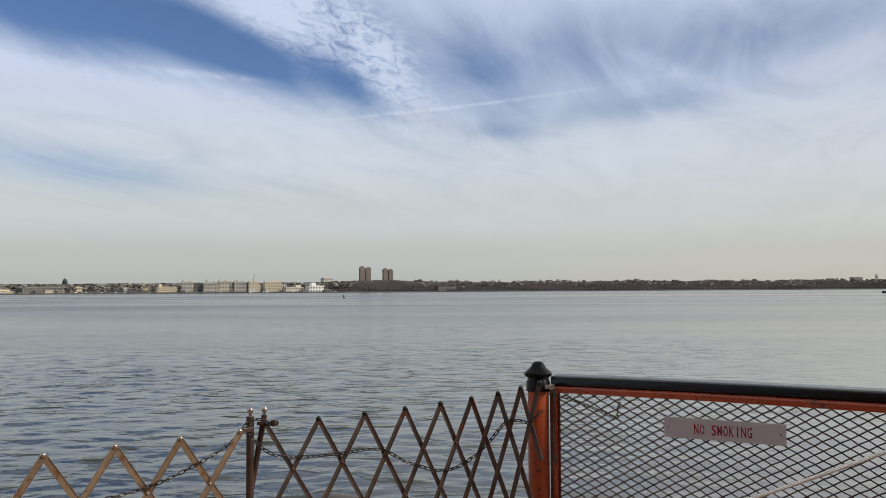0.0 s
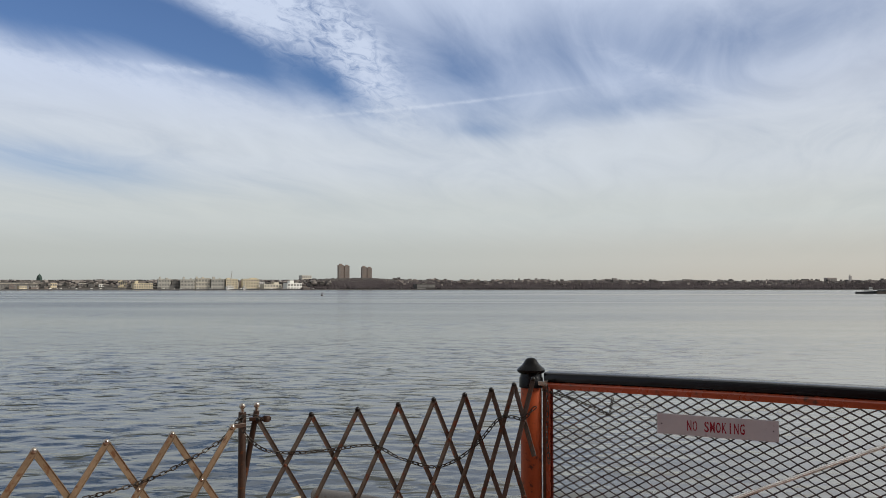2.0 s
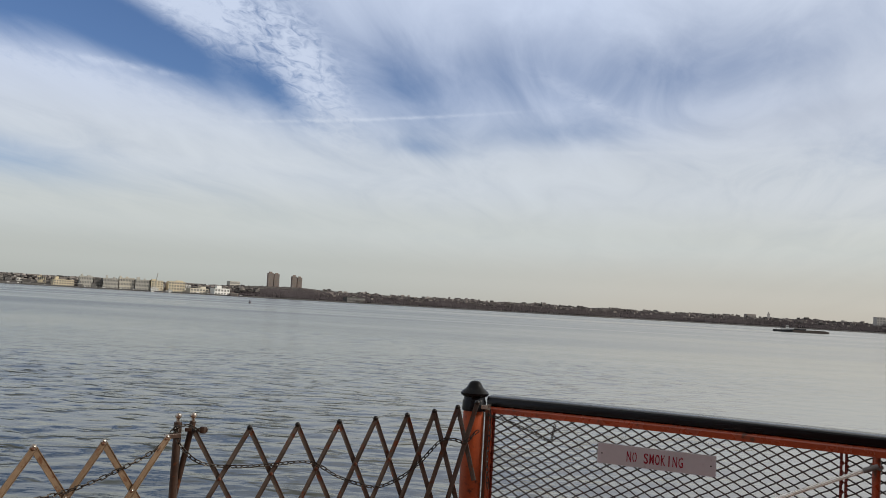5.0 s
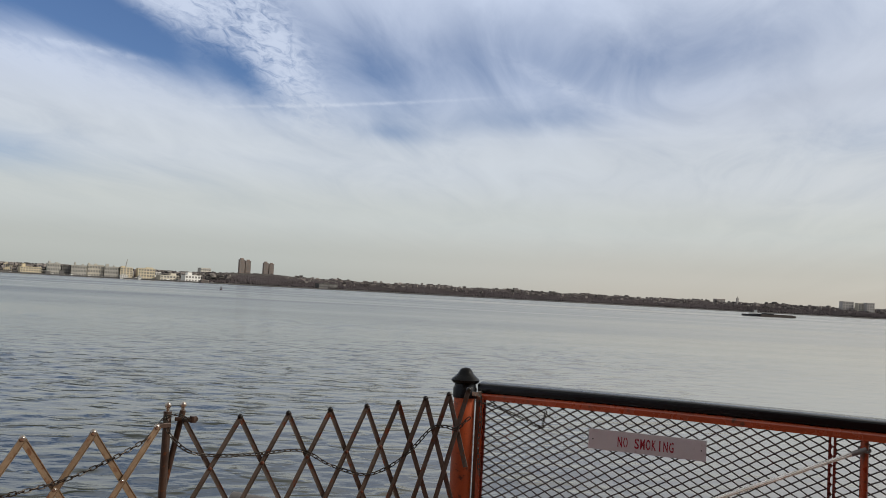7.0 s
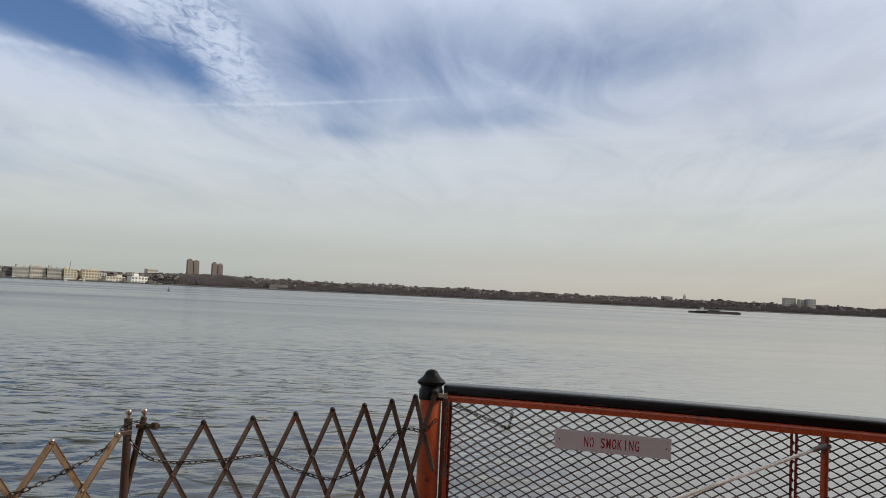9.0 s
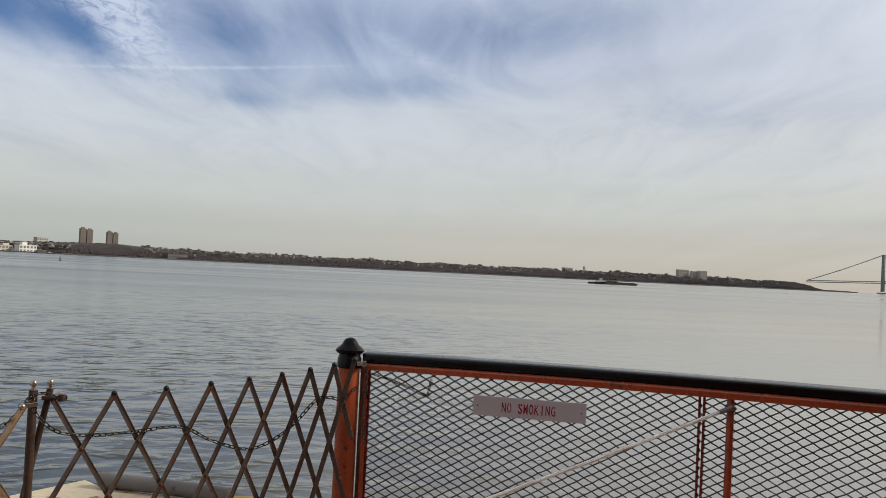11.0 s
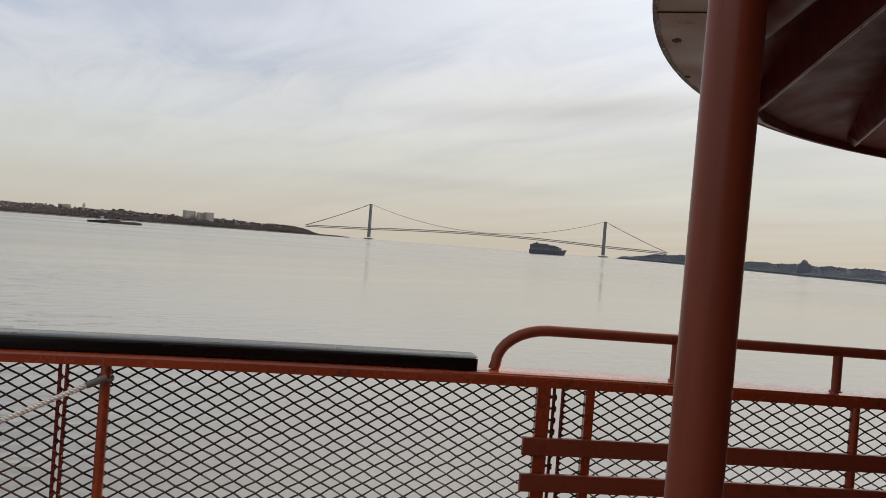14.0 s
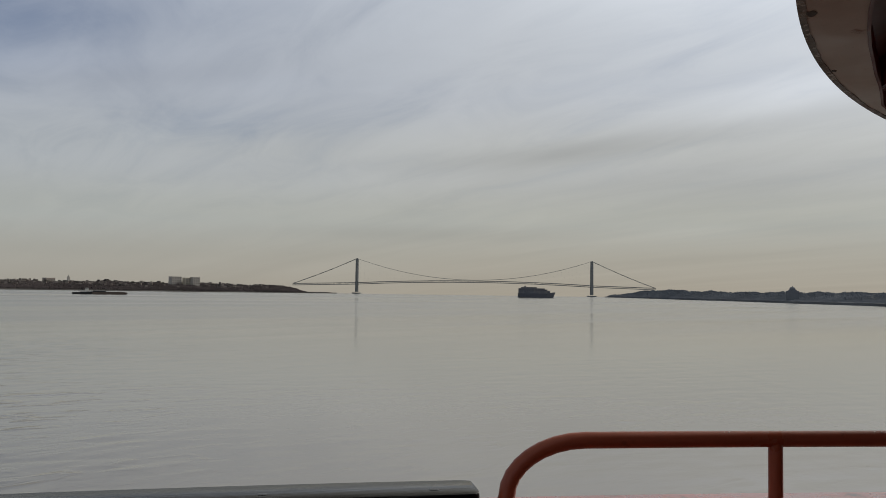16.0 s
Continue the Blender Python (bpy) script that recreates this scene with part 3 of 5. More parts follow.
def build_overhead():
    root = thing("overhead_deck", "rounded overhanging upper deck with taupe lip and dark red beams", "deck overhang", kind="structure")
    angs = span(40, 200, 2)

    def ring(name, prof, mat, label="", smooth=True, step=2.0):
        bm = bmesh.new()
        loft(bm, [[arc_pt(r, a, z) for r, z in prof(a)] for a in span(40, 200, step)])
        return part(name, bm, mat, root, label, smooth)

    z = LIP_Z
    lip = ring("soffit_lip", lambda a: [(CR - lip_width(a), z), (CR - 0.004, z), (CR - 0.004, z + 0.030), (CR - lip_width(a), z + 0.030)], SOFFIT_LIP, "taupe painted flat lip")
    ring("fascia", lambda a: [(CR - 0.012, z + 0.013), (CR + 0.002, z + 0.013), (CR - 0.002, z + 0.052), (CR - 0.012, z + 0.052)], FASCIA, "grey fascia plate")

    def crust(a):
        w = 0.0012 * math.sin(a * 9.1) + 0.0015 * math.sin(a * 23.7 + 1)
        return [(CR - 0.012 + w, z - 0.002), (CR + 0.005, z - 0.002), (CR + 0.006, z + 0.012), (CR - 0.012 + w, z + 0.012)]
    ring("edge_bead", crust, CAULK, "cracked brown edge bead", step=0.5)
    ring("inner_ring", lambda a: [(CR - lip_width(a) - 0.008, z - 0.004), (CR - lip_width(a), z - 0.004), (CR - lip_width(a), z + 0.06), (CR - lip_width(a) - 0.008, z + 0.06)], SOFFIT_DARK)
    bm = bmesh.new()
    # the plating rises from the rim to the flat ceiling
    loft(bm, [[arc_pt(r, a, h) for r, h in ((CR - 0.014, z + 0.034), (CR - 0.35, z + 0.15), (CR - 0.75, 2.50), (0.4, 2.50), (0.4, 2.56), (CR - 0.75, 2.56), (CR - 0.35, z + 0.17), (CR - 0.014, z + 0.051))] for a in angs])
    part("deck_plate", bm, SOFFIT_DARK, root, smooth=True)

    # beams fan out from a point fitted to the camera's view; two of them are deep rounded troughs
    QX, QY = 2.70, 2.01
    for a, wide in ((66, 0.0), (60, 0.0), (54, 0.0), (49, 0.0), (43, 0.062), (37.4, 0.0), (29, 0.0), (24, 0.062), (18, 0.0), (12, 0.0), (5, 0.0)):
        d = Vector((math.cos(radians(a)), math.sin(radians(a))))
        q = Vector((QX - CX, QY - CY))
        edge = CR - 0.16 if a > 40 else CR - 0.09
        reach = -q.dot(d) + math.sqrt(max(0.01, q.dot(d) ** 2 - q.length_squared + edge ** 2))
        m = Matrix.Translation((QX, QY, 0)) @ Matrix.Rotation(radians(a), 4, "Z")
        low = z + 0.006
        bm = bmesh.new()
        if wide:
            prof = [(-wide, 1.0), (-wide * 0.9, low + 0.05), (-wide * 0.6, low + 0.018), (-wide * 0.2, low + 0.003), (wide * 0.2, low + 0.003), (wide * 0.6, low + 0.018), (wide * 0.9, low + 0.05), (wide, 1.0)]
        else:
            prof = [(-0.005, 1.0), (-0.005, low), (0.005, low), (0.060, 1.0)]
        loft(bm, [[m @ Vector((x, o, h if h > 2 else top)) for o, h in prof] for x, top in ((0.3, 2.505), (reach - 0.55, 2.505), (reach - 0.2, z + 0.16), (reach, z + 0.08))])
        beam = part("beam", bm, SOFFIT_DARK, root, smooth=bool(wide))
        if not wide:
            # the lower edge's highlight, put on as a thin rod of lighter paint
            bm = bmesh.new()
            sweep(bm, [m @ Vector((0.3 + (reach - 0.3) * k, -0.006, low)) for k in (0.45, 0.7, 1.0)], 0.002, 6)
            part("worn_edge", bm, EDGE_HIGHLIGHT, beam, "highlight painted along the lower edge")

    # rust marks and the welded seam under the lip
    rng = random.Random(8)
    for a, inset, long, across in ((118.0, 0.056, 0.020, 0.030), (110.4, 0.022, 0.012, 0.022), (103.0, 0.020, 0.007, 0.014)):
        bm = bmesh.new()
        c = arc_pt(CR - inset, a, z - 0.001)
        rim = []
        for k in range(14):
            t = 2 * math.pi * k / 14
            u = Vector((math.cos(radians(a)), math.sin(radians(a)), 0)) * math.cos(t) * long * rng.uniform(0.7, 1.15)
            v = Vector((-math.sin(radians(a)), math.cos(radians(a)), 0)) * math.sin(t) * across * rng.uniform(0.7, 1.15)
            rim.append(c + u + v)
        loft(bm, [rim, [p + Vector((0, 0, 0.004)) for p in rim]])
        part("rust_mark", bm, RUST_DARK, lip, "dark rust mark")
    bm = bmesh.new()
    sweep(bm, [arc_pt(CR - 0.006 - lip_width(122.5) * k, 122.5, z - 0.0005) for k in (0.0, 0.5, 0.97)], 0.003, 6)
    part("seam", bm, RUST_DARK, lip, "dark welded seam")

    # the pillar leans a little outboard of plumb
    foot, head = Vector((3.506, 3.252, DECK_Z)), Vector((3.478, 3.207, LIP_Z - 0.001))
    bm = bmesh.new()
    axis = [(0.072, 0.0), (0.072, 0.008), (0.0565, 0.014), (0.0557, 0.5), (0.0557, 0.990), (0.058, 0.996), (0.062, 1.0)]
    sweep(bm, [foot.lerp(head, k) for _, k in axis], 0.0557, 48, radii=[r for r, _ in axis])
    p = part("pillar", bm, PILLAR_PAINT, smooth=True)
    tagged(p, "red-brown painted round steel pillar under the overhang", "pillar")
    bm = bmesh.new()
    m = Matrix.Translation((head.x, head.y, 0)) @ Matrix.Rotation(radians(133.4), 4, "Z")
    box(bm, (-0.045, -0.34, z - 0.001), (0.085, 0.11, z + 0.008), m, bevel=0.003)
    part("doubler_plate", bm, RED_BROWN, root, "red-brown welded plate over the pillar")

    # unseen walls, added to block light from behind and from the right
    bm = bmesh.new()
    box(bm, (-6.0, -4.2, DECK_Z), (9.3, -4.0, 7.5))
    tagged(part("wall_south", bm, UNSEEN_WALL), "added orange wall behind the open deck, out of view", "wall", kind="structure")
    bm = bmesh.new()
    loft(bm, [[arc_pt(r, a, z) for r, z in ((3.02, DECK_Z), (3.17, DECK_Z), (3.17, 2.499), (3.02, 2.499))] for a in span(20, 205, 3)])
    tagged(part("wall_round", bm, UNSEEN_WALL, smooth=True), "added orange rounded wall under the overhang, out of view", "wall", kind="structure")


build_overhead()

# ---------------------------------------------------------------- guard rail with diamond mesh
def mesh_panel(root, xa, xb, name="wire_mesh"):
    """Woven diamond mesh between two places on the rail's line; each wire is crimped over and under the next."""
    wide, high = 0.100, 0.057
    length = sum((rail(b) - rail(a)).length for a, b in zip(span(xa, xb, 0.1), span(xa, xb, 0.1)[1:]))
    table = [(0.0, xa)]
    for a, b in zip(span(xa, xb, 0.05), span(xa, xb, 0.05)[1:]):
        table.append((table[-1][0] + (rail(b) - rail(a)).length, b))
    ss, xs = [t[0] for t in table], [t[1] for t in table]
    z0 = -0.02
    verts, faces = [], []

    def bar(pts):
        base = len(verts)
        r = 0.0044
        for i, p in enumerate(pts):
            q = pts[min(i + 1, len(pts) - 1)] - pts[max(i - 1, 0)]
            q = Vector((q.x, q.y, q.z)).normalized()
            out = Vector((0.35, 0.93, 0))
            side = q.cross(out).normalized()
            for k in range(4):
                w = side * math.cos(math.pi / 2 * k) + out * math.sin(math.pi / 2 * k)
                verts.append(p + w * r)
            if i:
                a = base + (i - 1) * 4
                for k in range(4):
                    faces.append((a + k, a + (k + 1) % 4, a + 4 + (k + 1) % 4, a + 4 + k))

    rows = int((0.96 - z0) / high) + 1
    cols = int(length / wide) + 1
    for sign in (1, -1):
        for k in range(-rows, cols + rows):
            pts = []
            start = k * wide + (0 if sign > 0 else rows * wide)
            steps = [float(j) for j in range(0, 2 * rows + 2)]
            for edge in (0.0, length):
                steps.append((edge - start) / (0.5 * wide * sign))
            for j in sorted(steps):
                s = start + j * 0.5 * sign * wide
                z = z0 + j * high * 0.5
                if j < 0 or s < -0.001 or s > length + 0.001:
                    continue
                x = float(np.interp(s, ss, xs))
                if z > rail_low(x) + 0.02:
                    break
                weave = 0.0038 * math.sin(math.pi * (j + (0.5 if sign > 0 else 1.5)))
                pts.append(rail(x, 0.028 + weave, z + 0.002 * math.sin(k * 12.9 + j * 4.1)))
            if len(pts) > 1:
                bar(pts)
    me = bpy.data.meshes.new(name)
    me.from_pydata([tuple(v) for v in verts], [], faces)
    me.materials.append(WIRE)
    ob = new(name, me)
    ob.parent = root
    tagged(ob, "dark crimped diamond wire mesh", kind="stuff")
    # bent ends of the wires wrap an upright rod at each side
    for x, inner in ((xa, 1), (xb, -1)):
        bm = bmesh.new()
        top = rail_low(x)
        sweep(bm, [rail(x, 0.028, z0), rail(x, 0.028, top + 0.01)], 0.0085, 8)
        for i in range(int((top - z0) / high)):
            z = z0 + (i + 0.5) * high
            c = rail(x, 0.028, z)
            sweep(bm, [c + Vector((0.008 * inner, -0.010, -0.016)), c + Vector((-0.006 * inner, -0.010, -0.008)), c + Vector((-0.013 * inner, -0.004, 0.0)), c + Vector((-0.004 * inner, -0.010, 0.009)), c + Vector((0.008 * inner, -0.008, 0.016))], 0.0050, 6)
        part("edge_rod", bm, WIRE_RED, root, "red painted rod with bent wire ends")


def build_guard_rail():
    root = thing("guard_rail", "orange steel guard rail with diamond mesh and black cap", "guard rail")

    def along(name, prof, mat, a=1.26, b=8.6, label="", smooth=False):
        bm = bmesh.new()
        loft(bm, [[rail(x, n, z(x) if callable(z) else z) for n, z in prof] for x in span(a, b, 0.12)])
        return part(name, bm, mat, root, label, smooth)

    off = lambda d: (lambda x: rail_low(x) + d * channel_deep(x) / 0.064)
    along("top_channel", [(0.0, off(0.0)), (0.0, off(0.040)), (0.004, off(0.049)), (0.016, off(0.058)), (0.040, off(0.064)), (0.205, off(0.064)), (0.205, off(0.0)), (0.197, off(0.0)), (0.197, off(0.056)), (0.010, off(0.056)), (0.010, off(0.0))], ORANGE, label="orange steel channel")
    along("bottom_plate", [(0.0, DECK_Z), (0.0, 0.042), (0.004, 0.048), (0.014, 0.048), (0.014, DECK_Z)], ORANGE, label="orange kick plate")
    along("foot_plate", [(-0.055, DECK_Z), (-0.055, DECK_Z + 0.026), (-0.002, DECK_Z + 0.034), (-0.002, DECK_Z)], ORANGE, 1.3, 8.0, "orange foot plate")
    along("bottom_curb", [(-0.11, DECK_Z), (-0.11, DECK_Z + 0.010), (-0.057, DECK_Z + 0.012), (-0.057, DECK_Z)], YELLOW, 1.3, 2.6, "yellow worn curb strip")

    # black cap rail with rounded edges and a rounded end
    def cap_section(x, k=1.0):
        z = rail_low(x) + channel_deep(x) + 0.002
        w0, w1, h = 0.010, 0.195, 0.060
        mid = (w0 + w1) / 2
        prof = [(w0, 0.0), (w0, h - 0.018), (w0 + 0.006, h - 0.006), (w0 + 0.020, h), (w1 - 0.020, h + 0.004), (w1 - 0.005, h - 0.005), (w1, h - 0.018), (w1, 0.0)]
        return [rail(x, mid + (n - mid) * k, z + d * (0.93 + 0.07 * k)) for n, d in prof]

    bm = bmesh.new()
    secs = [cap_section(x) for x in span(1.285, 4.94, 0.10)] + [cap_section(4.958, 0.97), cap_section(4.970, 0.90), cap_section(4.976, 0.80)]
    loft(bm, secs)
    cap = part("cap_rail", bm, BLACK_TIMBER, root, "glossy black painted timber cap rail", True)
    for x in (1.95, 2.62, 3.18, 3.93, 4.415, 4.86):
        bm = bmesh.new()
        c = rail(x, 0.062, rail_low(x) + channel_deep(x) + 0.0605)
        lathe(bm, [(0.016, 0.0), (0.016, 0.003), (0.008, 0.004)], c, 10)
        part("bolt_plug", bm, KNOB, cap)

    # uprights
    for x, w, n in ((3.523, 0.024, 0.030), (6.56, 0.024, 0.03)):
        bm = bmesh.new()
        sweep(bm, [rail(x, n, DECK_Z), rail(x, n, rail_low(x) + 0.02)], w, 14)
        part("upright", bm, ORANGE, root, smooth=True)
    for x, w in ((5.255, 0.027), (5.447, 0.018)):
        bm = bmesh.new()
        a, b = rail(x - w, 0.004), rail(x + w, 0.004)
        c, d = rail(x + w, 0.040), rail(x - w, 0.040)
        loft(bm, [[(p.x, p.y, z) for p in (a, b, c, d)] for z in (DECK_Z, rail_low(x) + 0.02)])
        part("upright", bm, ORANGE, root)
    # flat end frame of the first panel, beside the corner post
    bm = bmesh.new()
    a, b, c, d = rail(1.292, -0.012), rail(1.330, -0.012), rail(1.330, 0.030), rail(1.292, 0.030)
    loft(bm, [[(p.x, p.y, z) for p in (a, b, c, d)] for z in (DECK_Z, rail_low(1.3) + 0.01)])
    part("end_frame", bm, ORANGE, root, "glossy orange flat end bar")
    mesh_panel(root, 1.335, 3.356)
    mesh_panel(root, 3.381, 5.302)
    mesh_panel(root, 5.338, 7.8)
    return root


build_guard_rail()


# ---------------------------------------------------------------- corner post
def build_corner_post():
    at = (1.200, 7.165, 0.012)
    root = thing("corner_post", "worn orange round steel post with black domed cap", "post", at=(at[0], at[1], DECK_Z + at[2]))
    lift = -DECK_Z
    bm = bmesh.new()
    lathe(bm, [(0.092, -0.012), (0.092, 0.014), (0.075, 0.018), (0.074, 1.0), (0.070, 1.10)], (0, 0, 0), 36)
    part("shaft", bm, POST_PAINT, root, "orange painted shaft with rust", True)
    bm = bmesh.new()
    lathe(bm, [(0.079, 1.0), (0.084, 1.004), (0.083, 1.066), (0.076, 1.078), (0.074, 1.100)], (0, 0, lift - 0.07), 36)
    part("collar", bm, BLACK, root, "black collar", True)
    bm = bmesh.new()
    lathe(bm, [(0.066, 1.095), (0.086, 1.101), (0.098, 1.113), (0.099, 1.124), (0.090, 1.136), (0.073, 1.149), (0.058, 1.163), (0.049, 1.178), (0.041, 1.193), (0.028, 1.204), (0.008, 1.209)], (0, 0, lift - 0.07), 40)
    part("cap", bm, BLACK, root, "black cast domed cap", True)
    # clamp that holds the gate's end bar
    bm = bmesh.new()
    box(bm, (-0.045, -0.012, -0.015), (0.045, 0.012, 0.015), pose(0.062, -0.062, 0.965 + lift, 0, 0, -20), bevel=0.003)
    box(bm, (-0.010, -0.020, -0.018), (0.010, 0.020, 0.022), pose(0.10, -0.078, 0.965 + lift, 0, 0, -20), bevel=0.003)
    part("clamp", bm, STEEL, root, "worn steel clamp")
    bm = bmesh.new()
    box(bm, (-0.016, -0.014, -0.98), (0.016, 0.014, 0.02), pose(0.096, -0.030, 0.955 + lift, 0, 0, 0), bevel=0.003)
    part("hinge_bar", bm, RUST, root, "dark rusted upright bar")


build_corner_post()


# ---------------------------------------------------------------- folding gates
def gate_bars(root, node, first, last, reach, mat, bar_w, knob_mat, rivet_mat, knob_r=0.015):
    """Crossed bars between an upper and a lower row of joints. node(u, k): the joint line, k from 0 at the top to 1 at the bottom."""
    def bar(ua, ub, shift):
        lo, hi = first, last
        b = 1.0
        if ub > hi:
            b = (hi - ua) / (ub - ua)
        if ub < lo:
            b = (lo - ua) / (ub - ua)
        low = (node(ua, 0.0).z - DECK_Z - 0.025) / (node(ua, 0.0).z - node(ua, 1.0).z)
        b = min(b, low)
        p, q = node(ua, 0.0), node(ua + (ub - ua) * b, b)
        way = (q - p).normalized()
        face = Vector((way.x, way.y, 0)).cross(Vector((0, 0, 1))).normalized()
        if face.y > 0:
            face = -face
        side = way.cross(face).normalized()
        bm = bmesh.new()
        w, th = bar_w / 2, 0.004
        o = face * shift
        prof = [(-w, -th), (w, -th), (w, th), (w - 0.004, th), (w - 0.006, 0.0), (-w + 0.006, 0.0), (-w + 0.004, th), (-w, th)]
        ends = [p - way * 0.012, q + way * 0.012]
        loft(bm, [[e + side * s + face * d + o for s, d in prof] for e in ends])
        part("bar", bm, mat, root)

    tops = [i for i in range(math.ceil(first), math.floor(last) + 1)]
    for i in tops:
        if i + 0.01 < last:
            bar(i, i + reach, 0.006)
        if i - 0.01 > first:
            bar(i, i - reach, -0.006)
    ball = bmesh.new()
    lathe(ball, [(0.004, -0.013), (0.011, -0.010), (0.015, 0.0), (0.013, 0.008), (0.008, 0.013), (0.002, 0.015)], seg=12)
    bmesh.ops.scale(ball, vec=(knob_r / 0.015,) * 3, verts=ball.verts)
    ball_me = finish("knob", ball, knob_mat, True)
    for i in tops:
        p = node(i, 0.0)
        shared("knob", ball_me, root, Matrix.Translation(p + Vector((0, -0.004, 0.006))))
    riv = bmesh.new()
    lathe(riv, [(0.010, -0.016), (0.012, -0.012), (0.012, 0.012), (0.008, 0.017), (0.002, 0.018)], seg=10)
    riv_me = finish("rivet", riv, rivet_mat, True)
    for k, offs in ((0.25, 0.5), (0.5, 0.0), (0.75, 0.5), (1.0, 0.0)):
        for i in range(int(first) - 1, int(last) + 2):
            u = i + offs
            if first + 0.2 < u < last - 0.2:
                p = node(u, k)
                if p.z < DECK_Z + 0.03:
                    continue
                shared("rivet", riv_me, root, Matrix.Translation(p) @ Matrix.Rotation(radians(90), 4, "X"))


def gate_line(u, k):
    x = 1.078 - 0.142 * u - 0.0137 * u * u
    y = 6.95 + 0.035 * u - 0.0128 * u * u
    z = 0.977 - 0.040 * u + 0.0017 * u * u
    h = 1.0 + 0.032 * (u + 1)
    return Vector((x, y, z - h * k))


def gate_line_left(u, k):
    x, y, z = -0.715 - 0.286 * u, 6.425 - 0.268 * u, 0.752 - 0.004 * u
    return Vector((x, y, z - 1.18 * k))


def build_gates():
    root = thing("folding_gate", "weathered scissor gate in a shaded bronze tone with rusty rivets, hung from the corner post", "folding gate", "folding gates")
    gate_bars(root, gate_line, -1.0, 7.0, 2, GATE_SHADED, 0.031, KNOB, RUST, 0.017)
    for x, y, lean in ((-0.628, 6.625, 0.012),):
        bm = bmesh.new()
        sweep(bm, [(x - 0.15, y, DECK_Z), (x + lean, y, 0.835)], 0.019, 14)
        post = part("end_post", bm, POST_DARK, root, "round bronze end post", True)
        bm = bmesh.new()
        lathe(bm, [(0.012, -0.03), (0.012, 0.0), (0.019, 0.006), (0.021, 0.018), (0.016, 0.030), (0.004, 0.036)], (x + lean, y, 0.855), 14)
        part("finial", bm, STEEL, post, "bright worn steel ball", True)
    bm = bmesh.new()
    box(bm, (-0.07, -0.010, -0.012), (0.07, 0.010, 0.012), pose(-0.585, 6.600, 0.785, 0, 0, 15), bevel=0.003)
    lathe(bm, [(0.022, -0.02), (0.024, 0.0), (0.022, 0.02)], (-0.545, 6.61, 0.785), 12)
    part("hasp", bm, POST_DARK, root, "dark worn steel hasp")

    left = thing("folding_gate", "scissor gate with bright ball knobs, sunlight put into its tan colour", "folding gate", "folding gates")
    gate_bars(left, gate_line_left, 0.0, 6.0, 2, GATE_SUNLIT, 0.039, STEEL, STEEL, 0.019)
    x, y = -0.700, 6.585
    bm = bmesh.new()
    sweep(bm, [(x, y, DECK_Z), (x, y, 0.83)], 0.025, 14)
    post = part("end_post", bm, POST_DARK, left, "round bronze end post", True)
    bm = bmesh.new()
    lathe(bm, [(0.012, -0.03), (0.012, 0.0), (0.019, 0.006), (0.021, 0.018), (0.016, 0.030), (0.004, 0.036)], (x, y, 0.852), 14)
    part("finial", bm, STEEL, post, "bright worn steel ball", True)
    bm = bmesh.new()
    box(bm, (-0.05, -0.012, -0.014), (0.06, 0.012, 0.014), pose(-0.705, 6.49, 0.755, 0, 0, 50), bevel=0.003)
    part("hasp", bm, POST_DARK, left)


build_gates()


# ---------------------------------------------------------------- chains
def link_mesh():
    bm = bmesh.new()
    path = []
    for k in range(14):
        a = 2 * math.pi * k / 14
        path.append((0.0105 * math.cos(a), 0, 0.0125 * (1 if math.sin(a) >= 0 else -1) + 0.0105 * math.sin(a)))
    r, seg = 0.0036, 6
    rings = []
    for k, p in enumerate(path):
        q, o = Vector(path[(k + 1) % 14]), Vector(path[k - 1])
        t = (q - o).normalized()
        n = Vector((0, 1, 0))
        c = t.cross(n)
        rings.append([bm.verts.new(Vector(p) + (n * math.cos(2 * math.pi * j / seg) + c * math.sin(2 * math.pi * j / seg)) * r) for j in range(seg)])
    for k in range(14):
        a, c = rings[k], rings[(k + 1) % 14]
        for j in range(seg):
            bm.faces.new((a[j], a[(j + 1) % seg], c[(j + 1) % seg], c[j]))
    return finish("link", bm, CHAIN, True)


LINK = link_mesh()


def curve_points(pts, n=24):
    """A smooth line through a few places."""
    P = [Vector(p) for p in pts]
    P = [P[0] * 2 - P[1]] + P + [P[-1] * 2 - P[-2]]
    out = []
    for a, b, c, d in zip(P, P[1:], P[2:], P[3:]):
        for i in range(n):
            t = i / n
            out.append(0.5 * ((2 * b) + (c - a) * t + (2 * a - 5 * b + 4 * c - d) * t * t + (3 * b - a - 3 * c + d) * t ** 3))
    return out + [P[-2]]


def build_chain(label, pts, size=1.0):
    root = thing("chain", label, "chain", "deck chains", at=pts[0])
    line = curve_points(pts)
    pitch, have, turn = 0.0375 * size, 0.0, 0
    for a, b in zip(line, line[1:]):
        d = (b - a).length
        while have <= d:
            p = a.lerp(b, have / d if d else 0)
            q = (b - a).to_track_quat("Z", "Y").to_matrix().to_4x4()
            m = Matrix.Translation(p - Vector(pts[0])) @ q @ Matrix.Rotation(radians(38 + 90 * (turn % 2) + 9 * math.sin(turn * 2.3)), 4, "Z") @ Matrix.Scale(size, 4)
            shared("link", LINK, root, m)
            have += pitch
            turn += 1
        have -= d


def on_gate(u, drop, out=0.03):
    p = gate_line(u, 0.0)
    return (p.x - 0.3 * out, p.y - out, p.z - drop)


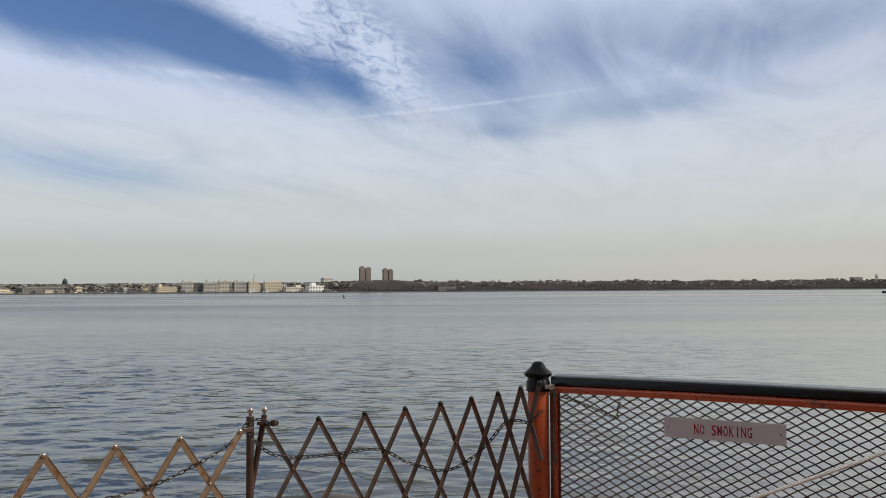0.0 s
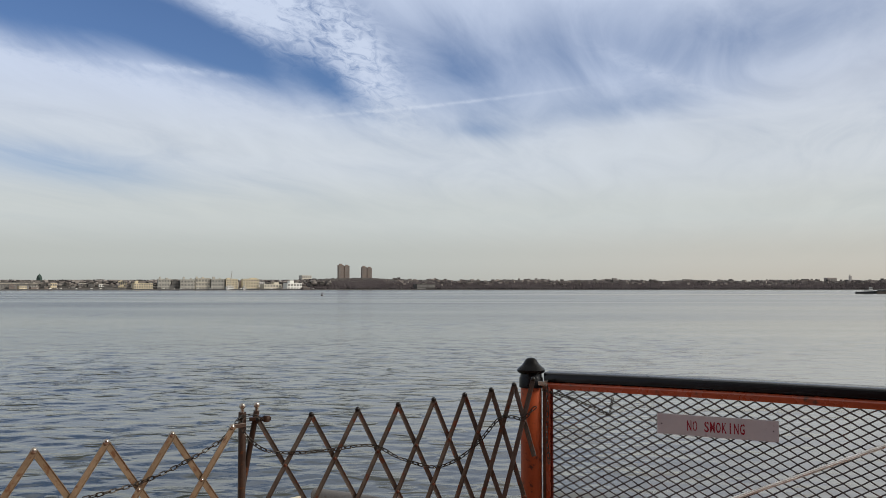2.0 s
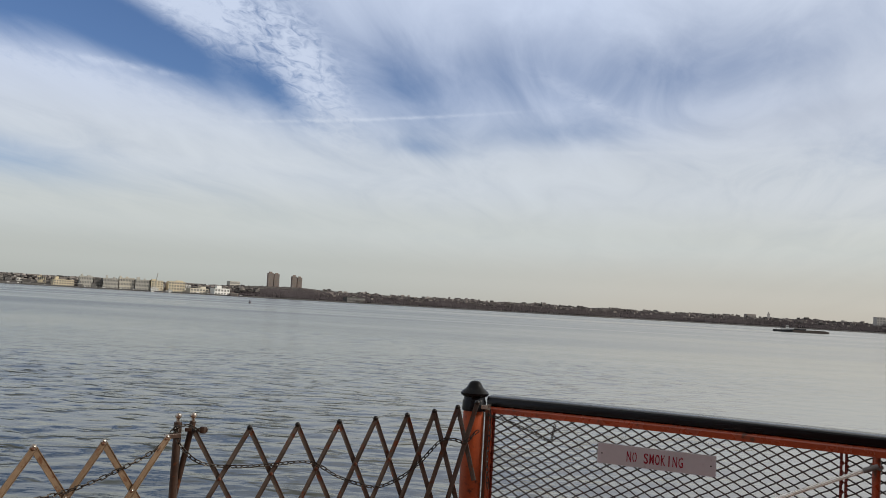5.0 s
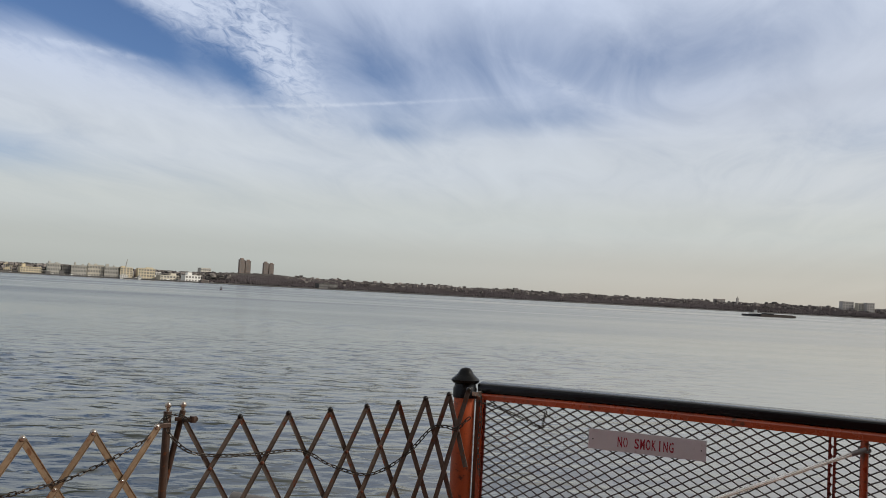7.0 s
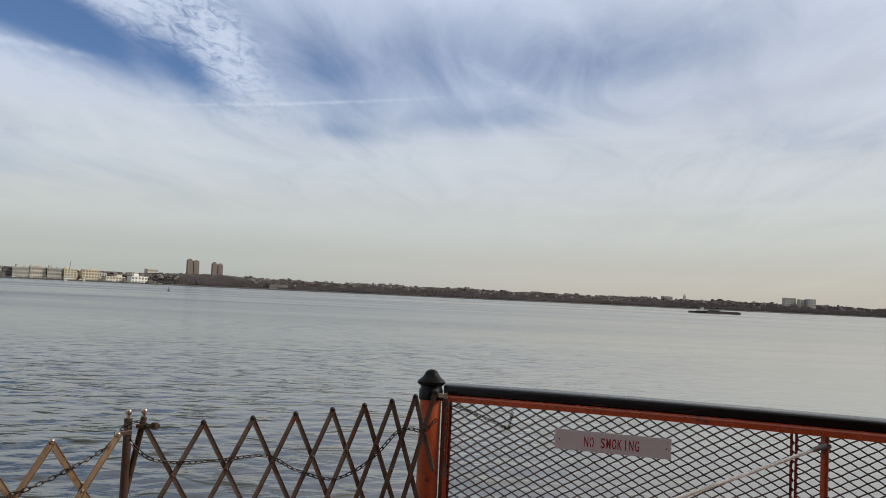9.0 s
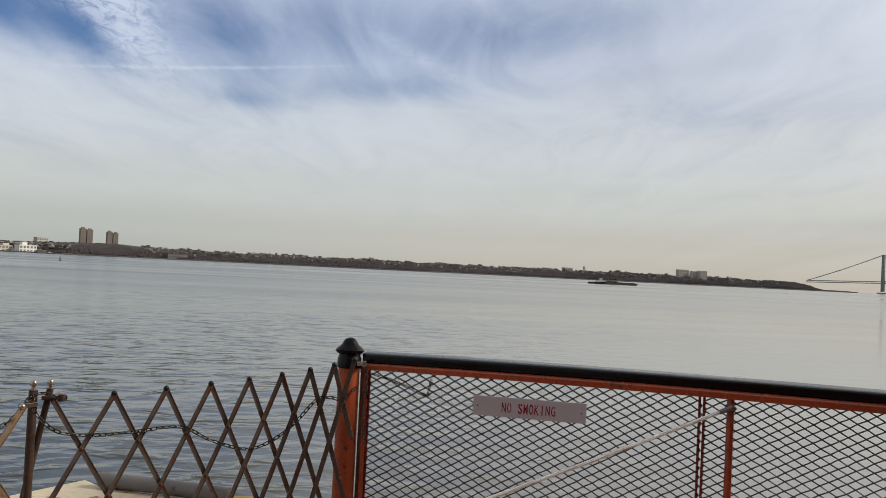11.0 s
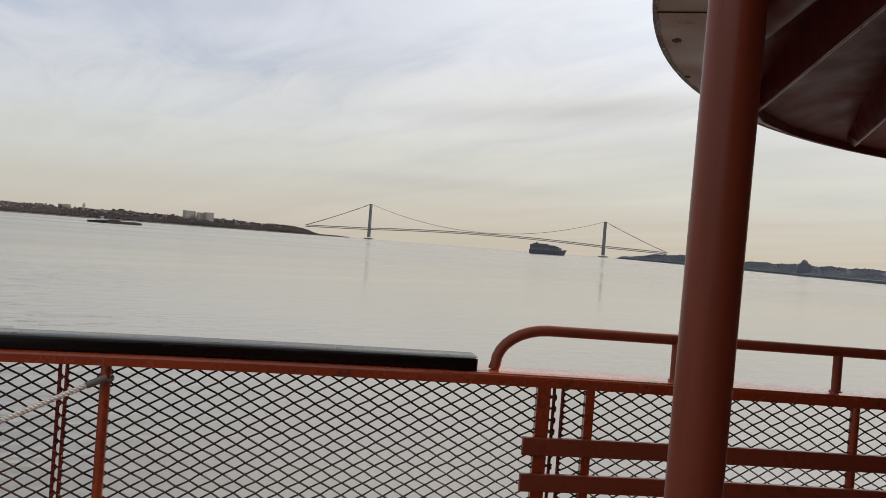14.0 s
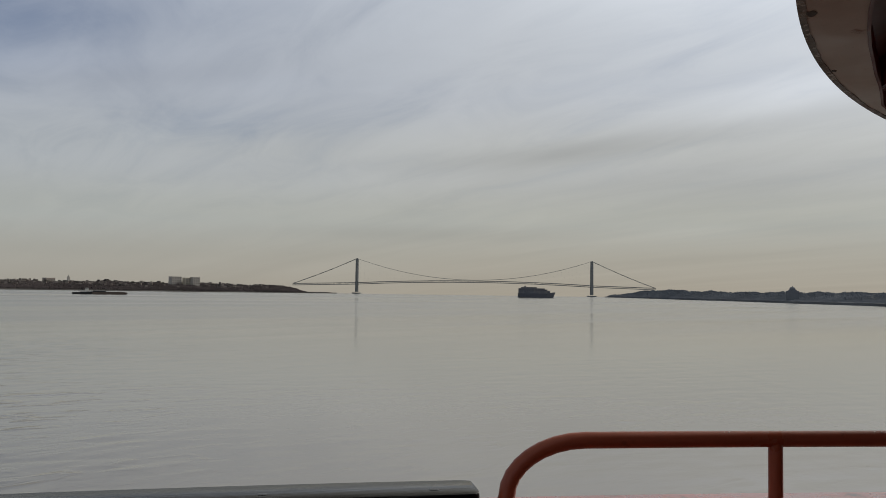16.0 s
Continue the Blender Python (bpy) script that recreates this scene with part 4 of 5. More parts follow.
build_chain("dark galvanised chain draped along the bronze gate", [(-0.70, 6.55, 0.79), (-0.66, 6.52, 0.70), on_gate(6.85, 0.19), on_gate(6.3, 0.232), on_gate(5.57, 0.240), on_gate(4.62, 0.245), on_gate(3.9, 0.355), on_gate(3.0, 0.445), on_gate(2.3, 0.43), on_gate(1.5, 0.34), on_gate(0.66, 0.205), on_gate(0.1, 0.205), on_gate(-0.5, 0.235), on_gate(-1.1, 0.19)])
build_chain("dark galvanised chain draped along the tan gate", [(-0.70, 6.54, 0.80), (-0.76, 6.38, 0.69), (-0.95, 6.16, 0.57), (-1.12, 5.98, 0.50), (-1.35, 5.76, 0.455), (-1.62, 5.50, 0.415), (-1.90, 5.24, 0.385)])
build_chain("short dark chain hanging against the mesh", [rail(1.30, -0.02, 0.925), rail(1.46, -0.015, 0.885), rail(1.60, -0.015, 0.835), rail(1.715, -0.015, 0.79), rail(1.735, -0.02, 0.815), rail(1.75, -0.015, 0.905)], 0.85)
build_chain("dark chain hanging down beside the corner post", [(1.305, 7.05, 0.95), (1.308, 7.05, 0.80), (1.302, 7.05, 0.62), (1.318, 7.05, 0.44)], 0.95)
build_chain("loop of dark chain over the gate posts", [(-0.71, 6.54, 0.79), (-0.66, 6.53, 0.815), (-0.61, 6.55, 0.815), (-0.56, 6.56, 0.785)], 0.85)


# ---------------------------------------------------------------- sign
def build_sign():
    a, b = rail(2.026, -0.012), rail(2.718, -0.012)
    mid = (a + b) / 2
    turn = math.degrees(math.atan2(b.y - a.y, b.x - a.x))
    m = pose(mid.x, mid.y, 0.750, 0, 0, turn)
    w, h = (b - a).length / 2, 0.066
    root = thing("warning_sign", "pale painted board with red stencilled lettering, wired to the mesh", "sign")
    root.matrix_basis = m
    bm = bmesh.new()
    box(bm, (-w, -0.003, -h), (w, 0.003, h), bevel=0.0015)
    board = part("board", bm, SIGN, root)
    bm = bmesh.new()
    for x in (-w + 0.03, w - 0.03):
        lathe(bm, [(0.005, 0.0), (0.005, 0.0025), (0.002, 0.003)], (x, 0, 0), 10)
    bmesh.ops.rotate(bm, verts=bm.verts, matrix=Matrix.Rotation(radians(90), 3, "X"))
    bmesh.ops.translate(bm, verts=bm.verts, vec=(0, -0.003, 0))
    part("screw", bm, KNOB, root)
    # stencilled letters in even cells; the round ones are split by a bridge
    word, cell, tall = "NO SMOKING", 0.0368, 0.068
    for i, ch in enumerate(word):
        if ch == " ":
            continue
        cu = bpy.data.curves.new("letter", "FONT")
        cu.body, cu.size, cu.extrude, cu.resolution_u, cu.offset = ch, 0.1, 0.006, 3, 0.0018
        tmp = bpy.data.objects.new("letter", cu)
        me = bpy.data.meshes.new_from_object(tmp)
        bpy.data.objects.remove(tmp)
        xs, ys = [v.co.x for v in me.vertices], [v.co.y for v in me.vertices]
        wide = 0.008 if ch == "I" else 0.029
        for v in me.vertices:
            x = (v.co.x - min(xs)) / (max(xs) - min(xs)) - 0.5
            y = (v.co.y - min(ys)) / (max(ys) - min(ys)) - 0.5
            v.co = ((i - 4.6) * cell + x * wide, -0.0036 - (0.0006 if v.co.z > 0 else 0.0), y * tall - 0.002)
        me.materials.clear()
        me.materials.append(SIGN_RED)
        shared("letter", me, board)
    for i, lo, hi in ((1, 0.016, 0.036), (1, -0.040, -0.020), (6, 0.016, 0.036), (6, -0.040, -0.020), (3, 0.024, 0.036), (9, 0.024, 0.036)):
        bm = bmesh.new()
        x = (i - 4.6) * cell
        box(bm, (x - 0.0022, -0.0050, lo), (x + 0.0022, -0.0030, hi))
        part("stencil_bridge", bm, SIGN, root)
    bm = bmesh.new()
    for x in (-w + 0.012,):
        sweep(bm, [(x, 0.03, 0.012), (x - 0.012, 0.0, 0.010), (x - 0.016, -0.004, 0.0), (x - 0.01, 0.03, -0.01)], 0.003, 6)
    part("tie_wire", bm, KNOB, root)


build_sign()


# ---------------------------------------------------------------- rope
def build_rope():
    p, q = rail(3.50, -0.040, 0.860), Vector((1.200, 6.400, -0.050))
    root = thing("rope", "cream twisted rope taped to a rail upright, running down to deck", "rope")
    way = (q - p).normalized()
    n = way.cross(Vector((0, 0, 1))).normalized()
    b = way.cross(n)
    total = (q - p).length
    for k in range(3):
        bm = bmesh.new()
        pts = []
        steps = int(total / 0.008)
        for i in range(steps + 1):
            d = total * i / steps
            a = 2 * math.pi * (d / 0.050 + k / 3)
            sag = -0.012 * math.sin(math.pi * i / steps)
            pts.append(p + way * d + (n * math.cos(a) + b * math.sin(a)) * 0.0070 + Vector((0, 0, sag)))
        sweep(bm, pts, 0.0064, 6)
        part("strand", bm, ROPE, root, smooth=True)
    bm = bmesh.new()
    sweep(bm, [p - way * 0.04, p - way * 0.01, p + way * 0.03, p + way * 0.05], 0.02, 12, radii=[0.015, 0.016, 0.0155, 0.0145])
    part("tape_wrap", bm, TAPE, root, "grey tape binding", True)
    bm = bmesh.new()
    c = rail(3.523, 0.03, 0.866)
    pts = [c + Vector((0.030 * math.cos(a), 0.030 * math.sin(a), 0.010 * math.sin(a))) for a in (2 * math.pi * i / 20 for i in range(21))]
    sweep(bm, pts, 0.008, 8)
    part("knot", bm, TAPE, root, "tape round the upright", True)


build_rope()


# ---------------------------------------------------------------- tube handrail and bench
def build_handrail():
    root = thing("tube_handrail", "red-brown bent pipe handrail standing on the rail channel", "handrail")
    base = lambda x: rail_low(x) + 0.064
    n, top = 0.083, 1.183
    pts = [rail(5.052, n, base(5.0))]
    for i in range(9):
        a = radians(90 * i / 8)
        pts.append(rail(5.060 + 0.215 * (1 - math.cos(a)), n, base(5.0) + 0.03 + (top - base(5.0) - 0.03) * math.sin(a)))
    pts += [rail(x, n, top - 0.004 * (x - 5.25)) for x in span(5.4, 8.4, 0.2)]
    bm = bmesh.new()
    sweep(bm, pts, 0.0275, 16)
    pipe = part("top_pipe", bm, RED_BROWN, root, smooth=True)
    # chipped paint on top of the pipe
    rng = random.Random(5)
    bm = bmesh.new()
    for _ in range(16):
        x = rng.choice((5.70, 5.73, 6.12)) + rng.uniform(-0.035, 0.035)
        c = rail(x, n + rng.uniform(-0.014, 0.008), top - 0.004 * (x - 5.25) + 0.0235)
        bmesh.ops.create_icosphere(bm, subdivisions=1, radius=1.0, matrix=Matrix.Translation(c) @ Matrix.Diagonal((rng.uniform(0.003, 0.009), 0.003, 0.0035, 1)))
    tagged(part("paint_chip", bm, CHIP, pipe, "pale chipped paint"), kind="stuff")
    for x in (5.815, 6.495, 7.2):
        bm = bmesh.new()
        sweep(bm, [rail(x, n, base(x)), rail(x, n, top - 0.01)], 0.0245, 14)
        part("stanchion", bm, RED_BROWN, root, smooth=True)
        bm = bmesh.new()
        lathe(bm, [(0.034, 0.0), (0.032, 0.005), (0.025, 0.010)], rail(x, n, base(x)), 16)
        part("weld", bm, RED_BROWN, root, smooth=True)


build_handrail()


def build_bench():
    root = thing("bench_back", "red-brown slatted bench back set against the mesh rail", "bench")
    for z in (0.627, 0.450):
        bm = bmesh.new()
        loft(bm, [[rail(x, n, zz) for n, zz in ((-0.030, z - 0.043), (-0.034, z - 0.039), (-0.034, z + 0.039), (-0.030, z + 0.043), (-0.006, z + 0.043), (-0.006, z - 0.043))] for x in span(5.175, 8.2, 0.15)])
        part("back_slat", bm, RED_BROWN, root)
    bm = bmesh.new()
    loft(bm, [[rail(x, n, zz) for n, zz in ((-0.34, 0.17), (-0.34, 0.21), (-0.01, 0.215), (-0.01, 0.175))] for x in span(5.22, 8.2, 0.15)])
    part("seat_board", bm, RED_BROWN, root)
    for x in (5.26, 6.6):
        bm = bmesh.new()
        loft(bm, [[rail(xx, n, z) for xx, n in ((x, -0.30), (x + 0.04, -0.30), (x + 0.04, -0.26), (x, -0.26))] for z in (DECK_Z, 0.172)])
        part("leg", bm, RED_BROWN, root)


build_bench()


# ---------------------------------------------------------------- far shore
CLUMP_V, CLUMP_F = [], []
_t = bmesh.new()
bmesh.ops.create_icosphere(_t, subdivisions=1, radius=1.0)
CLUMP_V = np.array([v.co[:] for v in _t.verts])
CLUMP_F = np.array([[v.index for v in f.verts] for f in _t.faces])
_t.free()


def clump_cloud(name, places, mat, label, category):
    """Many small uneven crowns in one mesh. places: x, y, z, radius, height."""
    rng = np.random.default_rng(11)
    verts, faces = [], []
    for i, (x, y, z, r, h) in enumerate(places):
        v = CLUMP_V * rng.uniform(0.75, 1.2, (len(CLUMP_V), 1)) * (r, r, h)
        verts.append(v + (x, y, z))
        faces.append(CLUMP_F + i * len(CLUMP_V))
    me = bpy.data.meshes.new(name)
    me.from_pydata(np.concatenate(verts).tolist(), [], np.concatenate(faces).tolist())
    me.shade_smooth()
    me.materials.append(mat)
    return tagged(new(name, me), label, category, kind="stuff")


def land(name, az0, az1, near, height, mat, label):
    """A low shore from one bearing to another, with its own height at each bearing."""
    bm = bmesh.new()
    secs = []
    for a in span(az0, az1, 0.4):
        d, h = near(a), height(a)
        secs.append([bearing(a, d, SEA_Z - 0.5), bearing(a, d, SEA_Z + 3.0), bearing(a, d + 60, SEA_Z + 4.0), bearing(a, d + 330, SEA_Z + max(3.5, h)), bearing(a, d + 420, SEA_Z - 0.5)])
    loft(bm, secs)
    return tagged(part(name, bm, mat), label, "shore", kind="structure")


def elev(deg, dist):
    """Height over the sea of what shows at that elevation from the deck."""
    return EYE_Z - SEA_Z + math.tan(radians(deg)) * dist


def near_east(a):
    return float(np.interp(a, [-40, -12, 10, 25, 38], [2700, 2750, 3000, 3500, 4100]))


def near_west(a):
    return float(np.interp(a, [54, 57, 60, 66, 71, 78], [4300, 3000, 2000, 1250, 950, 820]))


def top_east(a):
    """The skyline: a long low rise, with knolls and dips along it."""
    rise = float(np.interp(a, [-40, -30, -22, -14, -12, -9, -5, 4, 13, 19, 26, 32, 33.7, 34.4, 35.4, 37.3], [0.42, 0.45, 0.50, 0.50, 0.72, 0.78, 0.62, 0.63, 0.58, 0.56, 0.58, 0.52, 0.47, 0.32, 0.08, -0.06]))
    knolls = 0.030 * math.sin(a * 1.15 + 0.4) + 0.024 * math.sin(a * 2.7 + 1.7) + 0.014 * math.sin(a * 6.1)
    return rise + knolls * (1.0 if -8 < a < 32 else 0.35)


def top_west(a):
    return float(np.interp(a, [54.6, 55.4, 57, 58.6, 60, 62.7, 66, 71, 78], [-0.05, 0.08, 0.36, 0.48, 0.42, 0.38, 0.42, 0.46, 0.46]))


def build_shores():
    rng = np.random.default_rng(4)
    land("backdrop_shore", -44, 37.2, near_east, lambda a: elev(top_east(a) - 0.12, near_east(a) + 330), EARTH, "low wooded shore across the water")
    land("backdrop_headland", 54.7, 80, near_west, lambda a: elev(top_west(a) - 0.08, near_west(a) + 330), EARTH_FAR, "wooded headland beyond the bridge, with haze put into its colour")
    bm = bmesh.new()
    loft(bm, [[bearing(a, near_east(a) - 14, SEA_Z - 0.5), bearing(a, near_east(a) - 14, SEA_Z + 3.2), bearing(a, near_east(a) + 2, SEA_Z + 3.6), bearing(a, near_east(a) + 2, SEA_Z - 0.5)] for a in span(-43.5, 36.5, 0.5)])
    tagged(part("seawall", bm, SEAWALL), "grey stone seawall along the far shore", "seawall", kind="structure")

    trees = []
    for _ in range(26000):
        a = rng.uniform(-13.5, 36.9)
        back = rng.random() ** 0.8
        d = near_east(a) + 20 + back * 320
        t = elev(top_east(a), d + 40)
        g = 4 + back * max(0.0, t - 14)
        r = rng.uniform(2.0, 5.5)
        h = rng.uniform(2.4, 5.8) * (0.4 if top_east(a) < 0.25 else 1.0)
        trees.append((*bearing(a, d, SEA_Z + min(g, max(2.5, t - h * 0.8))), r, h))
    for _ in range(5000):
        a = rng.uniform(-44, -12.5)
        d = near_east(a) + rng.uniform(230, 380)
        t = elev(top_east(a) + rng.uniform(-0.12, 0.015), d)
        trees.append((*bearing(a, d, SEA_Z + t - 5), rng.uniform(3, 6), rng.uniform(3, 7)))
    clump_cloud("shore_woods", trees, WOODS, "bare brown winter trees along the far shore", "woods")
    trees = []
    for _ in range(20000):
        a = rng.uniform(54.9, 79)
        back = rng.random() ** 1.5
        d = near_west(a) + 6 + back * 320
        t = elev(top_west(a) + 0.03 * math.sin(a * 3.1) + 0.02 * math.sin(a * 7.3 + 1) + rng.uniform(-0.05, 0.02), d)
        k = d / 2900
        r, h = rng.uniform(2.0, 5.0) * k, rng.uniform(1.8, 4.5) * k
        trees.append((*bearing(a, d, SEA_Z + max(1.5, 2 + back * (t - h - 2))), r, h))
    clump_cloud("headland_woods", trees, WOODS_FAR, "grey-green trees on the headland, with haze put into their colour", "woods")

    # houses too small to tell apart: a town on the low shore, and roofs among the trees
    for name, count, lo, hi, band, deep, wide, mat, label in (("far_houses", 2600, -44, -11.5, (0.02, 0.56), (62, 360), 4.5, HOUSES, "many small brown and grey houses on the far shore"),
                                                  ("far_white_sheds", 130, -44, -12.5, (-0.08, 0.0), (8, 24), 2.0, WHITEB, "white waterside sheds and boats on the far shore")):
        bm = bmesh.new()
        for _ in range(count):
            a = rng.uniform(lo, hi)
            d = near_east(a) + rng.uniform(*deep)
            top = elev(min(rng.uniform(*band), top_east(a) + 0.03), d)
            w, dp, h = wide * 4 ** rng.random(), rng.uniform(5, 10), rng.uniform(3.0, 5.5)
            c = bearing(a, d)
            box(bm, (-w / 2, -dp / 2, max(SEA_Z, SEA_Z + top - h)), (w / 2, dp / 2, SEA_Z + max(top, 4)), pose(c.x, c.y, 0, 0, 0, -a + 12 + rng.uniform(-18, 18)))
        tagged(part(name, bm, mat), label, "houses", kind="stuff")
    bm = bmesh.new()
    for _ in range(520):
        a = rng.uniform(-8, 33)
        back = 0.3 + 0.7 * rng.random() ** 0.6
        d = near_east(a) + 20 + back * 320
        ground = 4 + back * max(0.0, elev(top_east(a), d + 40) - 14)
        w, h = 5 * 3 ** rng.random(), rng.uniform(4.0, 10.0)
        c = bearing(a, d)
        box(bm, (-w / 2, -4, SEA_Z + ground - 8), (w / 2, 4, SEA_Z + ground + h), pose(c.x, c.y, 0, 0, 0, -a + rng.uniform(-25, 25)))
    tagged(part("hillside_houses", bm, HILL_HOUSES), "scattered houses among the trees on the far shore", "houses", kind="stuff")


build_shores()


def building(name, label, a0, a1, top, dist, depth, mat, floors=0, bays=0, extras=(), base=0.0, group="", roof=None, turn=32.0):
    """A far building between two bearings, with rows of window bands and roof blocks. extras: from, to (of the width), rise."""
    mid = (a0 + a1) / 2
    w = 2 * dist * math.tan(radians((a1 - a0) / 2))
    z0, z1 = SEA_Z + base, SEA_Z + elev(top, dist)
    c = bearing(mid, dist)
    root = thing(name, label, "building", group, at=(c.x, c.y, z0))
    root.rotation_euler = (0, 0, radians(-mid + turn))
    h = z1 - z0
    bm = bmesh.new()
    box(bm, (-w / 2, 0, 0), (w / 2, depth, h))
    part("wall", bm, mat, root)
    bm = bmesh.new()
    box(bm, (-w / 2 - 0.4, -0.4, h), (w / 2 + 0.4, depth + 0.4, h + 1.0))
    rf = part("roof", bm, roof or mat, root)
    for f, t, r in extras:
        bm = bmesh.new()
        box(bm, (-w / 2 + w * f, depth * 0.2, h + 1.0), (-w / 2 + w * t, depth * 0.7, h + 1.0 + r))
        part("roof_block", bm, mat, rf)
    if floors and bays:
        bw, fh = w / bays, h / floors
        win = bmesh.new()
        box(win, (-bw * 0.3, -0.25, -fh * 0.28), (bw * 0.3, 0.3, fh * 0.28))
        me = finish("window", win, PANE)
        for i in range(bays):
            for j in range(floors):
                shared("window", me, root, Matrix.Translation((-w / 2 + (i + 0.5) * bw, 0, (j + 0.5) * fh)))
    return root


def build_town():
    d = 2760
    for a0, a1, top in ((-11.03, -10.32, 1.48), (-9.50, -8.86, 1.35)):
        mid = (a0 + a1) / 2
        building("apartment_tower", "tall brown brick apartment tower above bare trees", a0, mid - 0.02, top, d + 345, 20, BRICK, 14, 4, ((0.2, 0.75, 5.0),), group="apartment towers", turn=14.0)
        building("apartment_tower", "tall brown brick apartment tower above bare trees", mid + 0.02, a1, top - 0.05, d + 353, 20, BRICK, 14, 4, ((0.3, 0.8, 4.0),), group="apartment towers", turn=14.0)
    for a0, a1, top, back, mat, bays, extras in (
            (-22.30, -21.55, 0.56, 0, GREYB, 8, ((0.10, 0.22, 6.0), (0.6, 0.8, 3.0))),
            (-21.50, -21.02, 0.42, 14, SEAWALL, 5, ((0.3, 0.7, 3.0),)),
            (-20.98, -20.10, 0.52, 0, GREYB, 10, ((0.20, 0.30, 8.0), (0.7, 0.8, 4.0))),
            (-20.06, -19.15, 0.60, 5, CONCRETE, 10, ((0.05, 0.15, 5.0), (0.45, 0.60, 4.0))),
            (-19.10, -18.26, 0.55, 0, GREYB, 9, ((0.1, 0.3, 7.0), (0.62, 0.7, 4.0)))):
        building("warehouse", "grey concrete waterfront warehouse with many bays", a0, a1, top, d + back, 40, mat, 3, bays, extras, group="waterfront warehouses", turn=5.0)
    building("warehouse", "cream sunlit waterfront warehouse", -18.18, -17.46, 0.56, d, 35, CREAM, 5, 4, ((0.1, 0.4, 3),), group="waterfront warehouses", turn=10.0)
    building("warehouse", "cream sunlit waterfront warehouse", -17.15, -16.14, 0.57, d, 35, CREAM, 4, 6, ((0.5, 0.9, 3),), group="waterfront warehouses", turn=10.0)
    building("warehouse", "cream sunlit waterfront warehouse", -23.75, -22.6, 0.27, d, 35, CREAM, 3, 8, ((0.1, 0.25, 8),), group="waterfront warehouses", turn=10.0)
    building("office_block", "grey flat-roofed block on the hillside", -13.46, -12.73, 0.80, d + 380, 20, GREYB, 3, 5, (), group="hill blocks", base=20)
    building("shed", "long pale waterside shed with flat roof", -31.6, -28.9, 0.24, d, 30, SEAWALL, 1, 14, ((0.1, 0.9, 4),), group="waterside sheds", roof=CONCRETE)
    building("shed", "cream waterside shed with a flat roof", -33.6, -31.9, 0.14, d, 30, CREAM, 1, 6, (), group="waterside sheds")
    building("shed", "pale waterside shed with a roof block", -15.9, -14.6, 0.22, d, 25, CONCRETE, 2, 6, ((0.6, 0.9, 6),), group="waterside sheds")
    building("shed", "white waterside shed with a flat roof", -14.4, -13.3, 0.30, d, 25, WHITEB, 2, 5, ((0.2, 0.5, 8),), group="waterside sheds")
    building("apartment_slab", "pale twin apartment slab over the trees", 26.80, 27.50, 0.82, 3850, 25, SLAB, 6, 4, (), group="apartment slabs")
    building("apartment_slab", "pale twin apartment slab over the trees", 27.66, 28.02, 0.76, 3855, 25, CONCRETE, 6, 2, (), group="apartment slabs")
    building("apartment_slab", "pale twin apartment slab over the trees", 28.12, 28.60, 0.80, 3850, 25, SLAB, 6, 3, (), group="apartment slabs")
    building("school_block", "flat pale block among the trees", 19.6, 20.2, 0.60, 3660, 25, HILL_HOUSES, 3, 6, (), group="hill blocks")
    building("shore_block", "low grey building at the water's edge", -6.0, -4.6, 0.22, 2850, 25, SEAWALL, 2, 14, ((0.3, 0.6, 3),), group="shore blocks")

    # small houses and sheds crowded along the waterfront
    rng = random.Random(71)
    a = -34.5
    while a < -12.6:
        wide = rng.uniform(0.16, 0.50)
        mat, label = rng.choice(((WHITEB, "small white waterfront house with a flat roof"), (WHITEB, "small white waterfront shed with a flat roof"), (CREAM, "small cream waterfront house with a flat roof"), (BRICK, "small brown brick waterfront house"), (SEAWALL, "small dark grey waterfront shed"), (GREYB, "small grey waterfront house")))
        front = d - 34 if rng.random() < 0.45 else d + rng.uniform(45, 120)
        top = rng.uniform(0.02, 0.16) if front < d else rng.uniform(0.20, 0.46)
        building("waterfront_house", label, a, a + wide, top, front, 12, mat, 2, max(2, int(wide * 9)), ((0.2, 0.5, rng.uniform(1.5, 4)),) if rng.random() < 0.5 else (), group="waterfront houses", roof=rng.choice((SEAWALL, HILL_HOUSES, GREYB)), turn=rng.uniform(-10, 25))
        a += wide + rng.uniform(0.02, 0.35)

    # church tower
    c = bearing(20.88, 3670)
    root = thing("church_tower", "slim stone church tower above the trees", "church tower", at=(c.x, c.y, SEA_Z))
    h = elev(0.70, 3670)
    bm = bmesh.new()
    box(bm, (-4, -4, 0), (4, 4, h))
    part("tower", bm, SLAB, root)
    bm = bmesh.new()
    lathe(bm, [(4.2, h), (3.0, h + 3), (0.4, h + 8)], seg=8)
    part("spire", bm, GREYB, root)

    # green cupola
    c = bearing(-29.08, 2960)
    root = thing("cupola_tower", "dark green copper cupola over a low hall", "tower", at=(c.x, c.y, SEA_Z))
    h = elev(0.62, 2960)
    bm = bmesh.new()
    box(bm, (-6, -6, 0), (6, 6, h))
    part("tower", bm, COPPER, root)
    bm = bmesh.new()
    lathe(bm, [(7, h), (6.5, h + 5), (3.5, h + 8), (1.2, h + 10), (0.2, h + 13)], seg=10)
    part("cupola", bm, COPPER, root)

    # domed hall on the headland
    dist = near_west(66) + 60
    c = bearing(65.95, dist)
    root = thing("domed_hall", "grey domed hall on the headland, with haze put into its colour", "hall", at=(c.x, c.y, SEA_Z))
    root.rotation_euler = (0, 0, radians(-65.95))
    h = elev(0.46, dist)
    bm = bmesh.new()
    box(bm, (-8.6, -5, 0), (8.6, 5, h))
